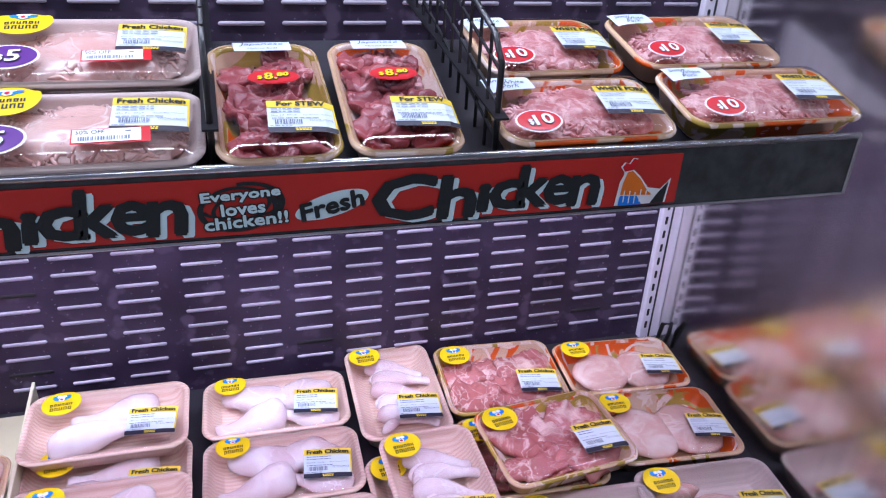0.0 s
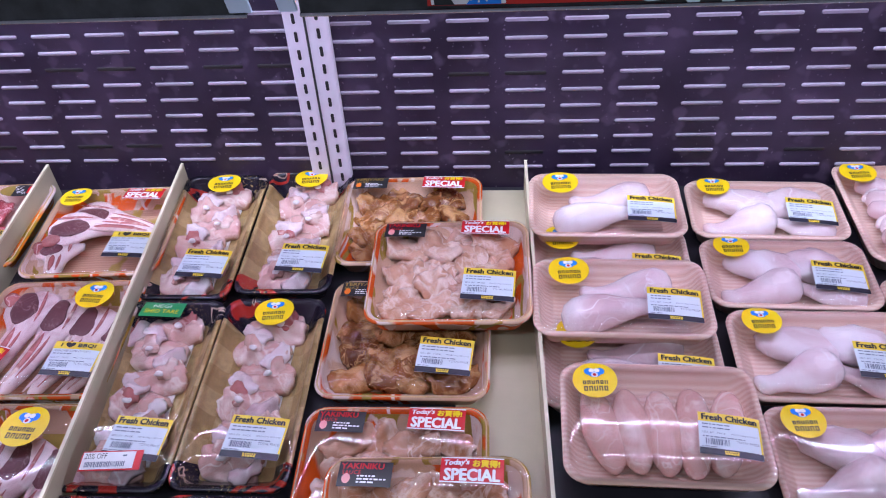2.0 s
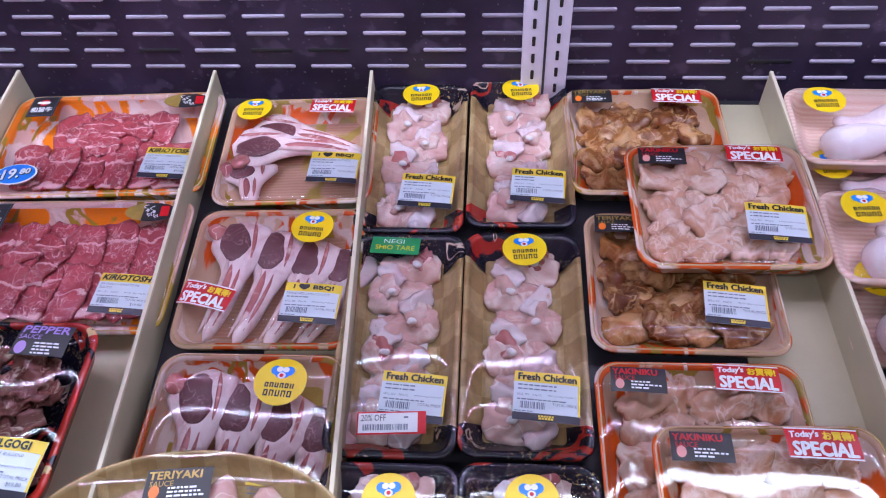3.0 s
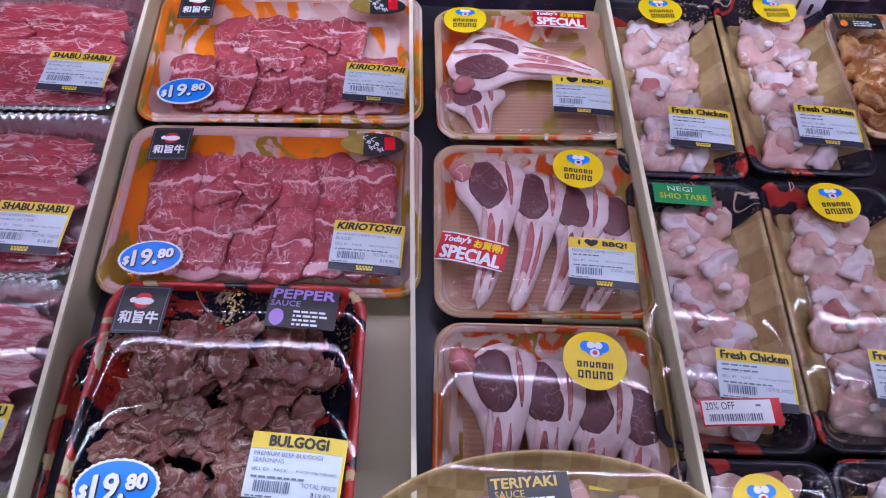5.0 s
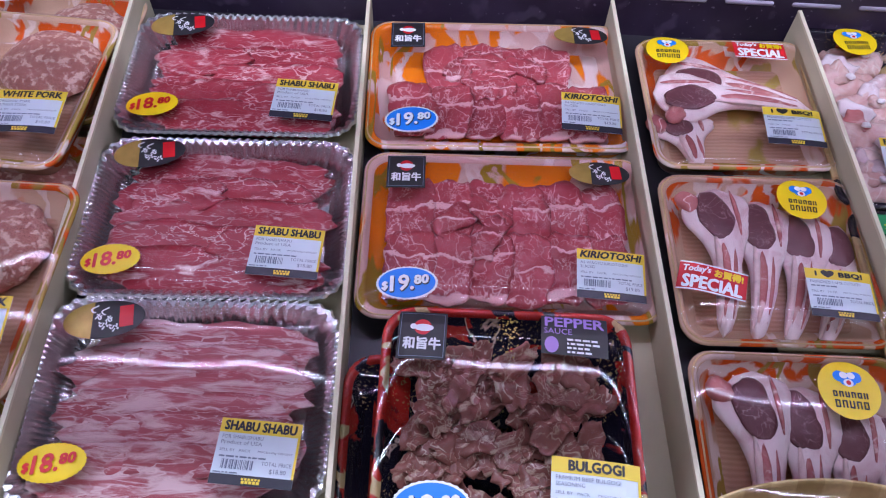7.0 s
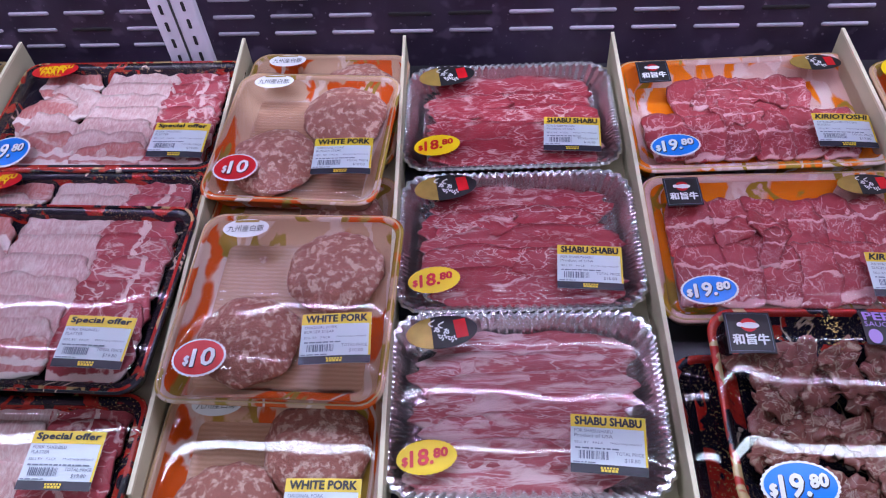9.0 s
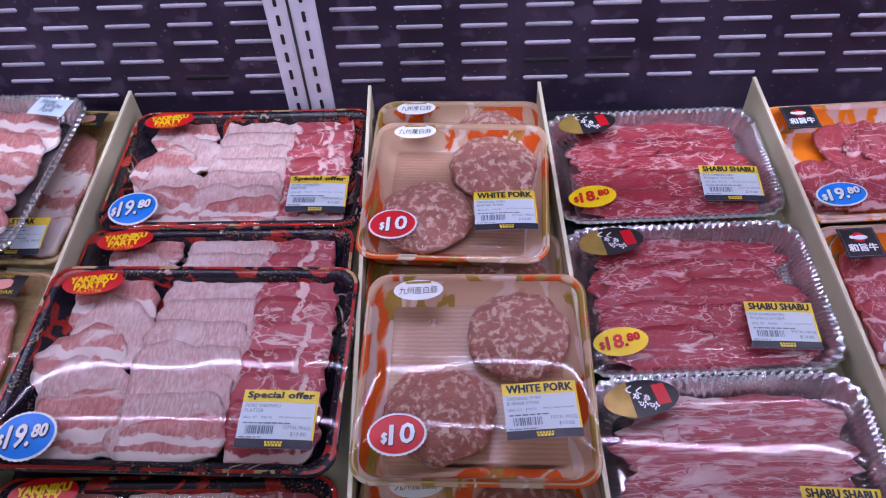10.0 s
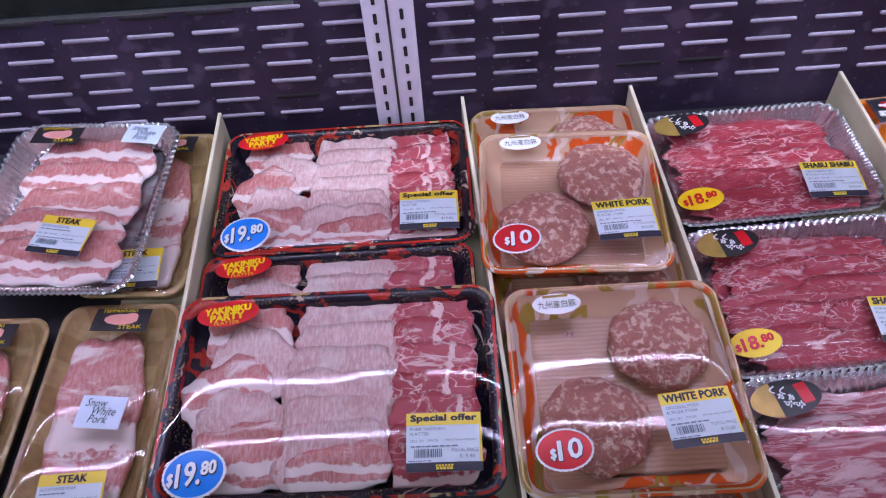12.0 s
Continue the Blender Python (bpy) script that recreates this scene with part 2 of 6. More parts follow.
M = {
    "panel": panel_material(),
    "post": plain("white_powder_coat", (0.74, 0.70, 0.80), 0.4, 0, 0.05),
    # paler than the panel: light on the louvre lips is in this colour
    "louvre": plain("louvre_caught_light", (0.31, 0.275, 0.35), 0.38, 0.0, 0.45, 5, 0),
    "dark": plain("dark_gap", (0.012, 0.011, 0.014), 0.6, 0, 0.1, 40, 0),
    "deck": plain("dark_deck_plate", (0.028, 0.026, 0.034), 0.4, 0.2, 0.3, 12),
    "cream": plain("cream_divider_board", (0.50, 0.45, 0.31), 0.5, 0, 0.07, 18),
    "cream_edge": plain("cream_board_edge", (0.66, 0.60, 0.44), 0.5, 0, 0.05, 18),
    "steel": steel_material("brushed_end_steel", (0.84, 0.82, 0.80), 0.17, (3, 60, 3)),
    "rail": plain("dark_price_rail", (0.035, 0.038, 0.042), 0.32, 0.0, 0.5, 60),
    "chrome": steel_material("rail_lip_metal", (0.55, 0.57, 0.62), 0.22),
    "black_wire": plain("black_wire_coating", (0.010, 0.010, 0.012), 0.35, 0, 0.1),
    "red": plain("red_banner_vinyl", (0.50, 0.020, 0.014), 0.4, 0, 0.06, 12),
    "sign_black": plain("black_ink", (0.010, 0.014, 0.016), 0.45, 0, 0.1, 40, 0),
    "sign_pale": plain("pale_blue_ink", (0.62, 0.80, 0.84), 0.45, 0, 0.04, 40, 0),
    "white": plain("white_sticker_paper", (0.80, 0.81, 0.84), 0.45, 0, 0.02, 40, 0),
    "label": plain("white_label_paper", (0.60, 0.67, 0.74), 0.42, 0, 0.03, 40, 0),
    "grey_ink": plain("grey_label_ink", (0.15, 0.18, 0.25), 0.5, 0, 0.1, 40, 0),
    "yellow": plain("yellow_label_ink", (0.80, 0.58, 0.045), 0.42, 0, 0.03, 40, 0),
    "disc": plain("yellow_sticker", (0.83, 0.58, 0.006), 0.38, 0, 0.03, 40, 0),
    "ink": plain("black_label_ink", (0.014, 0.013, 0.016), 0.45, 0, 0.1, 40, 0),
    "navy": plain("navy_label_ink", (0.016, 0.015, 0.030), 0.45, 0, 0.1, 40, 0),
    "blue": plain("blue_sticker", (0.004, 0.21, 0.78), 0.38, 0, 0.03, 40, 0),
    "crimson": plain("red_sticker", (0.56, 0.006, 0.014), 0.38, 0, 0.03, 40, 0),
    "purple": plain("purple_sticker", (0.10, 0.02, 0.20), 0.38, 0, 0.03, 40, 0),
    "lilac": plain("lilac_ink", (0.42, 0.26, 0.66), 0.4, 0, 0.03, 40, 0),
    "green": plain("green_sticker", (0.01, 0.24, 0.08), 0.38, 0, 0.03, 40, 0),
    "gold": plain("gold_ink", (0.38, 0.25, 0.06), 0.35, 0.3, 0.15, 90, 0),
    "orange_ink": plain("orange_ink", (0.75, 0.17, 0.012), 0.4, 0, 0.1, 40, 0),
    "pink_ink": plain("pink_flesh_ink", (0.70, 0.30, 0.28), 0.4, 0, 0.1, 40, 0),
    "sky_ink": plain("pale_sticker_paper", (0.60, 0.70, 0.86), 0.42, 0, 0.04, 40, 0),
    "film": film_material(),
    "foam": printed("peach_foam", (0.82, 0.62, 0.53), [], 8, fine=(55.0, (0.74, 0.48, 0.38), 0.3), rough=0.45),
    "foam_white": printed("white_foam", (0.68, 0.56, 0.52), [], 8, fine=(55.0, (0.63, 0.51, 0.47), 0.3), rough=0.45),
    "wood_plain": printed("wood_grain_plastic", (0.62, 0.38, 0.26), [(0.64, 0.025, (0.44, 0.31, 0.08))], 5.0, (1, 0.45, 1), fine=(70.0, (0.54, 0.31, 0.20), 2.5)),
    "orange_print": printed("orange_print_plastic", (0.68, 0.45, 0.31), [(0.41, 0.050, (0.74, 0.11, 0.012)), (0.50, 0.025, (0.82, 0.66, 0.58)), (0.60, 0.03, (0.40, 0.27, 0.05))], 9.0, (1.2, 0.4, 1)),
    "gold_print": printed("gold_print_plastic", (0.76, 0.50, 0.44), [(0.43, 0.060, (0.92, 0.24, 0.01)), (0.53, 0.022, (0.86, 0.68, 0.64)), (0.60, 0.025, (0.42, 0.27, 0.03))], 8.0, (1.2, 0.45, 1)),
    "black_print": printed("black_print_plastic", (0.014, 0.012, 0.024), [(0.385, 0.035, (0.46, 0.030, 0.02)), (0.645, 0.012, (0.62, 0.46, 0.36))], 17.0, (1, 1, 1), specks=(0.42, 0.30, 0.12)),
    "red_print": printed("red_print_plastic", (0.50, 0.030, 0.02), [(0.40, 0.03, (0.015, 0.013, 0.02)), (0.60, 0.03, (0.60, 0.42, 0.20))], 14.0),
    "check": checked("checked_wood_print", (0.46, 0.31, 0.13), (0.58, 0.42, 0.20), 0.020),
    "foil": steel_material("crimped_foil", (0.95, 0.95, 0.96), 0.27, (30, 30, 30)),
    "skin": meat("chicken_skin", (0.72, 0.55, 0.56), (0.82, 0.76, 0.78), 12, share=0.52, edge=0.14, rough=0.22, distort=0.5, bump=0.25, dark=(0.60, 0.41, 0.43), web=0.008),
    "flesh": meat("pale_chicken_flesh", (0.72, 0.46, 0.40), (0.80, 0.67, 0.62), 18, share=0.58, edge=0.10, rough=0.20, distort=0.8, bump=0.25, dark=(0.58, 0.32, 0.29), web=0.015),
    "thigh": meat("dark_chicken_flesh", (0.56, 0.20, 0.19), (0.78, 0.54, 0.50), 22, share=0.60, edge=0.06, rough=0.26, distort=0.9, bump=0.35, dark=(0.38, 0.11, 0.11), web=0.016),
    "glazed": meat("soy_glazed_chicken", (0.36, 0.14, 0.035), (0.56, 0.31, 0.13), 26, share=0.55, edge=0.08, rough=0.16, bump=0.3, dark=(0.11, 0.028, 0.010), web=0.02),
    "marinated": meat("marinated_chicken", (0.68, 0.42, 0.31), (0.80, 0.65, 0.56), 22, share=0.56, edge=0.09, rough=0.2, bump=0.3, dark=(0.46, 0.20, 0.09), web=0.03),
    "beef": meat("marbled_beef", (0.42, 0.038, 0.060), (0.78, 0.52, 0.52), 56, (0.50, 1.4, 1), 0.635, 0.07, distort=0.6, bump=0.2, dark=(0.31, 0.022, 0.038), web=0.020),
    "wagyu": meat("finely_marbled_beef", (0.46, 0.066, 0.086), (0.76, 0.44, 0.46), 70, (1, 0.8, 1), 0.72, 0.05, distort=0.7, bump=0.2, dark=(0.31, 0.036, 0.050), web=0.022, bands=(("Y", 0.66, 0.065), ("Y", 0.03, 0.05), ("X", 0.97, 0.05))),
    "karubi": meat("fatty_short_rib", (0.50, 0.120, 0.145), (0.76, 0.53, 0.54), 52, (0.30, 1.7, 1), 0.545, 0.07, distort=0.9, bump=0.25, dark=(0.40, 0.078, 0.095), web=0.02),
    "pork": meat("pale_pork_loin", (0.67, 0.43, 0.41), (0.82, 0.70, 0.67), 30, (0.7, 1.2, 1), 0.62, 0.12, distort=0.5, bump=0.2, dark=(0.58, 0.33, 0.32), bands=(("Y", 0.04, 0.09), ("X", 0.99, 0.04)), grain=0.7),
    "pork_red": meat("red_pork_shoulder", (0.52, 0.095, 0.12), (0.82, 0.58, 0.56), 30, (0.8, 1.2, 1), 0.64, 0.04, distort=0.8, bump=0.25, dark=(0.38, 0.045, 0.06), web=0.020, bands=(("X", 0.60, 0.03), ("Y", 0.04, 0.07))),
    "belly": meat("pork_belly", (0.60, 0.22, 0.20), (0.85, 0.72, 0.69), 30, (0.5, 1.6, 1), 0.60, 0.06, distort=0.7, bump=0.25, dark=(0.47, 0.13, 0.12), bands=(("Y", 0.10, 0.14), ("Y", 0.48, 0.06), ("Y", 0.86, 0.10)), grain=0.3),
    "lamb": meat("dark_lamb_eye", (0.17, 0.060, 0.070), (0.40, 0.25, 0.26), 60, (1, 1, 1), 0.74, 0.05, distort=0.9, bump=0.2, dark=(0.12, 0.036, 0.044), web=0.010),
    "lamb_fat": meat("lamb_fat", (0.74, 0.52, 0.53), (0.84, 0.69, 0.69), 26, share=0.44, edge=0.10, bump=0.25, dark=(0.58, 0.30, 0.33)),
    "mince": meat("raw_mince", (0.580, 0.215, 0.212), (0.780, 0.499, 0.497), 70, share=0.52, edge=0.10, bump=0.3, dark=(0.460, 0.138, 0.138)),
    "burger": meat("burger_mix", (0.52, 0.225, 0.175), (0.78, 0.56, 0.47), 140, share=0.55, edge=0.05, bump=0.9, dark=(0.40, 0.145, 0.115), distort=0.3),
    "stew": meat("stewing_beef", (0.380, 0.073, 0.078), (0.720, 0.413, 0.414), 40, share=0.60, edge=0.06, bump=0.4, dark=(0.200, 0.030, 0.041)),
    "bulgogi": meat("seasoned_beef", (0.32, 0.125, 0.100), (0.54, 0.39, 0.29), 46, share=0.62, edge=0.05, rough=0.24, bump=0.5, dark=(0.18, 0.062, 0.052), web=0.016),
    "rim_gold": plain("gold_rim_line", (0.72, 0.50, 0.27), 0.22, 0.0, 0.2, 30, 0),
    "bone": plain("cut_bone", (0.72, 0.52, 0.50), 0.4, 0, 0.15, 90),
    "pad": plain("absorbent_pad", (0.78, 0.74, 0.74), 0.8, 0, 0.05),
    "led_white": glow("white_diode", (0.65, 0.98, 1.20), 68.0),
    "led_pink": glow("pink_diode", (0.94, 0.51, 1.04), 68.0),
    "wall_paint": plain("shop_wall_paint", (0.55, 0.55, 0.57), 0.7, 0, 0.05, 3),
    "floor_tile": plain("shop_floor_tile", (0.42, 0.41, 0.40), 0.3, 0, 0.1, 6),
    "case_body": plain("case_enamel", (0.10, 0.10, 0.11), 0.4, 0, 0.1, 8),
}

# ---- building helpers ----


def mesh_of(name, verts, faces, smooth=False):
    me = bpy.data.meshes.new(name)
    me.from_pydata([tuple(v) for v in verts], [], [tuple(f) for f in faces])
    if smooth:
        me.polygons.foreach_set("use_smooth", [True] * len(me.polygons))
    me.update()
    return me


def part(name, geo, mat, parent=None, label="", smooth=False, m=None):
    """One mesh object from a bmesh, a (verts, faces) pair or a mesh."""
    if isinstance(geo, bmesh.types.BMesh):
        me = bpy.data.meshes.new(name)
        geo.to_mesh(me)
        geo.free()
        if smooth:
            me.polygons.foreach_set("use_smooth", [True] * len(me.polygons))
    elif isinstance(geo, tuple):
        me = mesh_of(name, geo[0], geo[1], smooth)
    else:
        me = geo
    if not me.materials:
        me.materials.append(mat)
    ob = new(name, me)
    if parent:
        ob.parent = parent
    if m is not None:
        ob.matrix_local = m
    return tagged(ob, label)


def thing(name, m, label, category, group="", kind=""):
    ob = new(name)
    ob.empty_display_size = 0.05
    ob.matrix_world = m
    return tagged(ob, label, category, group, kind)


def box(x0, x1, y0, y1, z0, z1, bevel=0.0, segments=2):
    bm = bmesh.new()
    bmesh.ops.create_cube(bm, size=1.0)
    for v in bm.verts:
        v.co = Vector((x0 + (v.co.x + 0.5) * (x1 - x0), y0 + (v.co.y + 0.5) * (y1 - y0), z0 + (v.co.z + 0.5) * (z1 - z0)))
    if bevel:
        bmesh.ops.bevel(bm, geom=bm.edges[:], offset=bevel, segments=segments, affect="EDGES", profile=0.5)
    return bm


def merge(*pieces):
    verts, faces = [], []
    for v, f in pieces:
        n = len(verts)
        verts += list(v)
        faces += [tuple(i + n for i in q) for q in f]
    return verts, faces


def rounded(w, l, r, n=6, side=1):
    """Outline of a rounded rectangle, anticlockwise, with extra points along its sides."""
    pts = []
    for cx, cy, a0 in ((w / 2 - r, l / 2 - r, 0), (-w / 2 + r, l / 2 - r, 90), (-w / 2 + r, -l / 2 + r, 180), (w / 2 - r, -l / 2 + r, 270)):
        for i in range(n + 1):
            a = radians(a0 + 90 * i / n)
            pts.append((cx + r * math.cos(a), cy + r * math.sin(a)))
    if side > 1:
        full = []
        for i, p in enumerate(pts):
            q = pts[(i + 1) % len(pts)]
            k = side if (i % (n + 1)) == n else 1
            full += [(p[0] + (q[0] - p[0]) * j / k, p[1] + (q[1] - p[1]) * j / k) for j in range(k)]
        pts = full
    return pts


def loft(rings, cap=True, close=False):
    """Skin between rings of equal length; each a list of 3D points."""
    n = len(rings[0])
    verts = [p for ring in rings for p in ring]
    faces = []
    for k in range(len(rings) - 1):
        for i in range(n):
            j = (i + 1) % n
            faces.append((k * n + i, k * n + j, (k + 1) * n + j, (k + 1) * n + i))
    if cap:
        faces.append(tuple(range((len(rings) - 1) * n, len(rings) * n)))
    if close:
        faces.append(tuple(reversed(range(n))))
    return verts, faces


def tube(points, radius, sides=6, radii=None):
    rings = []
    pts = [Vector(p) for p in points]
    for i, p in enumerate(pts):
        d = (pts[min(i + 1, len(pts) - 1)] - pts[max(i - 1, 0)]).normalized()
        a = d.orthogonal().normalized()
        if abs(d.z) < 0.9:
            a = d.cross(Vector((0, 0, 1))).normalized()
        b = d.cross(a)
        r = radii[i] if radii else radius
        rings.append([p + (a * math.cos(2 * math.pi * k / sides) + b * math.sin(2 * math.pi * k / sides)) * r for k in range(sides)])
    return loft(rings, True, True)


def bump3(x, y, z, f, seed):
    return noise.noise(Vector((x * f + seed * 7.31, y * f - seed * 3.17, z * f + seed)))


ICO = {}


def blob(cx, cy, cz, rx, ry, rz, rot=0.0, amp=0.15, freq=40, seed=0, sub=3, flat=-0.35):
    """A lump of flesh: an uneven ellipsoid with a flattened underside."""
    if sub not in ICO:
        bm = bmesh.new()
        bmesh.ops.create_icosphere(bm, subdivisions=sub, radius=1.0)
        bm.verts.index_update()
        ICO[sub] = ([tuple(v.co) for v in bm.verts], [tuple(v.index for v in f.verts) for f in bm.faces])
        bm.free()
    vs, fs = ICO[sub]
    c, s = math.cos(radians(rot)), math.sin(radians(rot))
    out = []
    for x, y, z in vs:
        k = 1 + amp * bump3(x * rx, y * ry, z * rz, freq, seed) + 0.4 * amp * bump3(x * rx, y * ry, z * rz, freq * 2.6, seed + 9)
        k *= 1 - 0.55 * amp * (1 - min(1, 7 * abs(bump3(x * rx, y * ry, z * rz, freq * 0.9, seed + 4))))
        px, py, pz = x * rx * k, y * ry * k, max(z, flat) * rz * k
        out.append((cx + px * c - py * s, cy + px * s + py * c, cz + pz))
    return out, fs


def sheet(cx, cy, cz, w, l, rot=0.0, thick=0.003, tilt=(0.0, 0.0), wave=0.002, ragged=0.12, seed=0, nx=16, ny=8, curl=0.0):
    """A thin slice of meat with an uneven outline, gentle folds and real thickness."""
    c, s = math.cos(radians(rot)), math.sin(radians(rot))
    top, n = [], (nx + 1) * (ny + 1)
    for j in range(ny + 1):
        for i in range(nx + 1):
            u, v = 2 * i / nx - 1, 2 * j / ny - 1
            round_off = 1 - 0.16 * (abs(u) ** 4) * (abs(v) ** 2)
            x = u * w / 2 * round_off * (1 + ragged * bump3(0, v, 1, 2.2, seed + 3 * (u > 0)))
            y = v * l / 2 * (1 - 0.14 * abs(u) ** 4) * (1 + ragged * bump3(u, 0, 2, 2.2, seed + 5 * (v > 0)))
            y += ragged * l * 0.3 * bump3(u, v, 3, 1.3, seed + 2)
            z = tilt[0] * x + tilt[1] * y + wave * (bump3(x, y, 0, 55, seed) + 0.5 * bump3(x, y, 0, 130, seed)) + curl * v * v
            top.append((cx + x * c - y * s, cy + x * s + y * c, cz + z))
    verts = top + [(x, y, z - thick) for x, y, z in top]
    faces, k = [], nx + 1
    for j in range(ny):
        for i in range(nx):
            a = j * k + i
            faces += [(a, a + 1, a + 1 + k, a + k), (n + a, n + a + k, n + a + 1 + k, n + a + 1)]
    edge = [i for i in range(k)] + [j * k + nx for j in range(1, ny + 1)] + [ny * k + i for i in range(nx - 1, -1, -1)] + [j * k for j in range(ny - 1, 0, -1)]
    for a, b in zip(edge, edge[1:] + edge[:1]):
        faces.append((b, a, n + a, n + b))
    return verts, faces


LETTERS = {}


def lettering(text):
    """Outline of a line of type, one unit wide and centred: verts, faces, height."""
    if text not in LETTERS:
        cu = bpy.data.curves.new("type", "FONT")
        cu.body, cu.resolution_u = text, 2
        ob = new("type", cu)
        bpy.context.view_layer.update()
        me = bpy.data.meshes.new_from_object(ob)
        vs = np.array([v.co[:2] for v in me.vertices]) if len(me.vertices) else np.zeros((1, 2))
        fs = [tuple(p.vertices) for p in me.polygons]
        bpy.data.objects.remove(ob)
        bpy.data.curves.remove(cu)
        bpy.data.meshes.remove(me)
        lo, hi = vs.min(0), vs.max(0)
        wide = max(hi[0] - lo[0], 1e-6)
        LETTERS[text] = ((vs - (lo + hi) / 2) / wide, fs, (hi[1] - lo[1]) / wide)
    return LETTERS[text]


# flat shapes for printed matter: (points, faces) in the plane


def flat_rect(cx, cy, w, h, nx=6, ny=4):
    pts = [(cx - w / 2 + w * i / nx, cy - h / 2 + h * j / ny) for j in range(ny + 1) for i in range(nx + 1)]
    k = nx + 1
    return pts, [(j * k + i, j * k + i + 1, (j + 1) * k + i + 1, (j + 1) * k + i) for j in range(ny) for i in range(nx)]


def flat_oval(cx, cy, w, h, n=40, scallop=0.0, turn=0.0):
    pts, faces, rings = [(cx, cy)], [], (0.35, 0.7, 1.0)
    c, s = math.cos(radians(turn)), math.sin(radians(turn))
    for r in rings:
        for i in range(n):
            a = 2 * math.pi * i / n
            k = r * (1 + (scallop if (i % 2 and r == 1.0) else 0))
            x, y = w / 2 * k * math.cos(a), h / 2 * k * math.sin(a)
            pts.append((cx + x * c - y * s, cy + x * s + y * c))
    for i in range(n):
        j = (i + 1) % n
        faces.append((0, 1 + i, 1 + j))
        for k in range(len(rings) - 1):
            faces.append((1 + k * n + i, 1 + (k + 1) * n + i, 1 + (k + 1) * n + j, 1 + k * n + j))
    return pts, faces


def flat_text(text, cx, cy, w, h=None, turn=0.0, slant=0.0):
    vs, fs, high = lettering(text)
    ky = (h / high) if h else w
    c, s = math.cos(radians(turn)), math.sin(radians(turn))
    pts = []
    for x, y in vs:
        px, py = x * w + slant * y * ky, y * ky
        pts.append((cx + px * c - py * s, cy + px * s + py * c))
    return pts, fs


def flat_bars(cx, cy, w, h, lines, seed=0):
    """Unreadable small print: rows of short bars."""
    rng = random.Random(seed)
    out = []
    for i in range(lines):
        y = cy + h / 2 - h * (i + 0.5) / lines
        x = cx - w / 2
        end = cx + w / 2 * rng.uniform(0.2, 1.0)
        while x < end - 0.002:
            k = rng.uniform(0.0015, 0.006)
            out.append(flat_rect(x + k / 2, y, k, h / lines * 0.5, 1, 1))
            x += k + 0.0011
    return merge(*out) if out else ([], [])


def flat_barcode(cx, cy, w, h, seed=0):
    rng = random.Random(seed)
    out, x = [], cx - w / 2
    while x < cx + w / 2:
        k = rng.choice((0.0004, 0.0007, 0.0011))
        out.append(flat_rect(x, cy, k, h, 1, 2))
        x += k + rng.choice((0.0005, 0.0008))
    return merge(*out)


# ---- packs ----
FLOOR_Z, SLOPE, SHELF_SLOPE = 0.818, 0.07, 0.30
SHELF_Z = 1.403 - 0.036


def on_deck(x, y, turn=0.0, lift=0.0, pitch=0.0, lean=0.0):
    return Matrix.Translation((x, y, FLOOR_Z + SLOPE * y + lift)) @ pose(0, 0, 0, math.degrees(math.atan(SLOPE)) + pitch, lean, turn)


def on_shelf(x, y, turn=0.0, lift=0.0):
    return Matrix.Translation((x, y, SHELF_Z + SHELF_SLOPE * y + lift)) @ pose(0, 0, 0, math.degrees(math.atan(SHELF_SLOPE)), 0, turn)


SUBTITLES = {
    "SHABU SHABU": ("FOR SHABUSHABU", "Product of USA"), "KIRIOTOSHI": ("A4 WAGYU KIRIOTOSHI", "SLICED"), "I ♥ BBQ!": ("FRENCHED LAMB CUTLETS", ""),
    "BULGOGI": ("PREMIUM BEEF BULGOGI", "SEASONING"), "WHITE PORK": ("ORIGINAL PORK", "BURGER STEAK"), "Special offer": ("PORK YAKINIKU", "PLATTER"), "STEAK": ("SNOW WHITE PORK", ""),
}


def thick_text(text, cx, cy, w, h, grow, slant=0.0, turn=0.0):
    """Brush-like lettering, made heavier by laying it several times."""
    layers = []
    for k in range(7):
        a = k * 1.047
        g = grow if k else 0.0
        pts, faces = flat_text(text, cx + g * math.cos(a), cy + g * math.sin(a), w, h, turn, slant)
        layers.append(([(x, y, 0.00004 * k) for x, y in pts], faces))
    return merge(*layers)


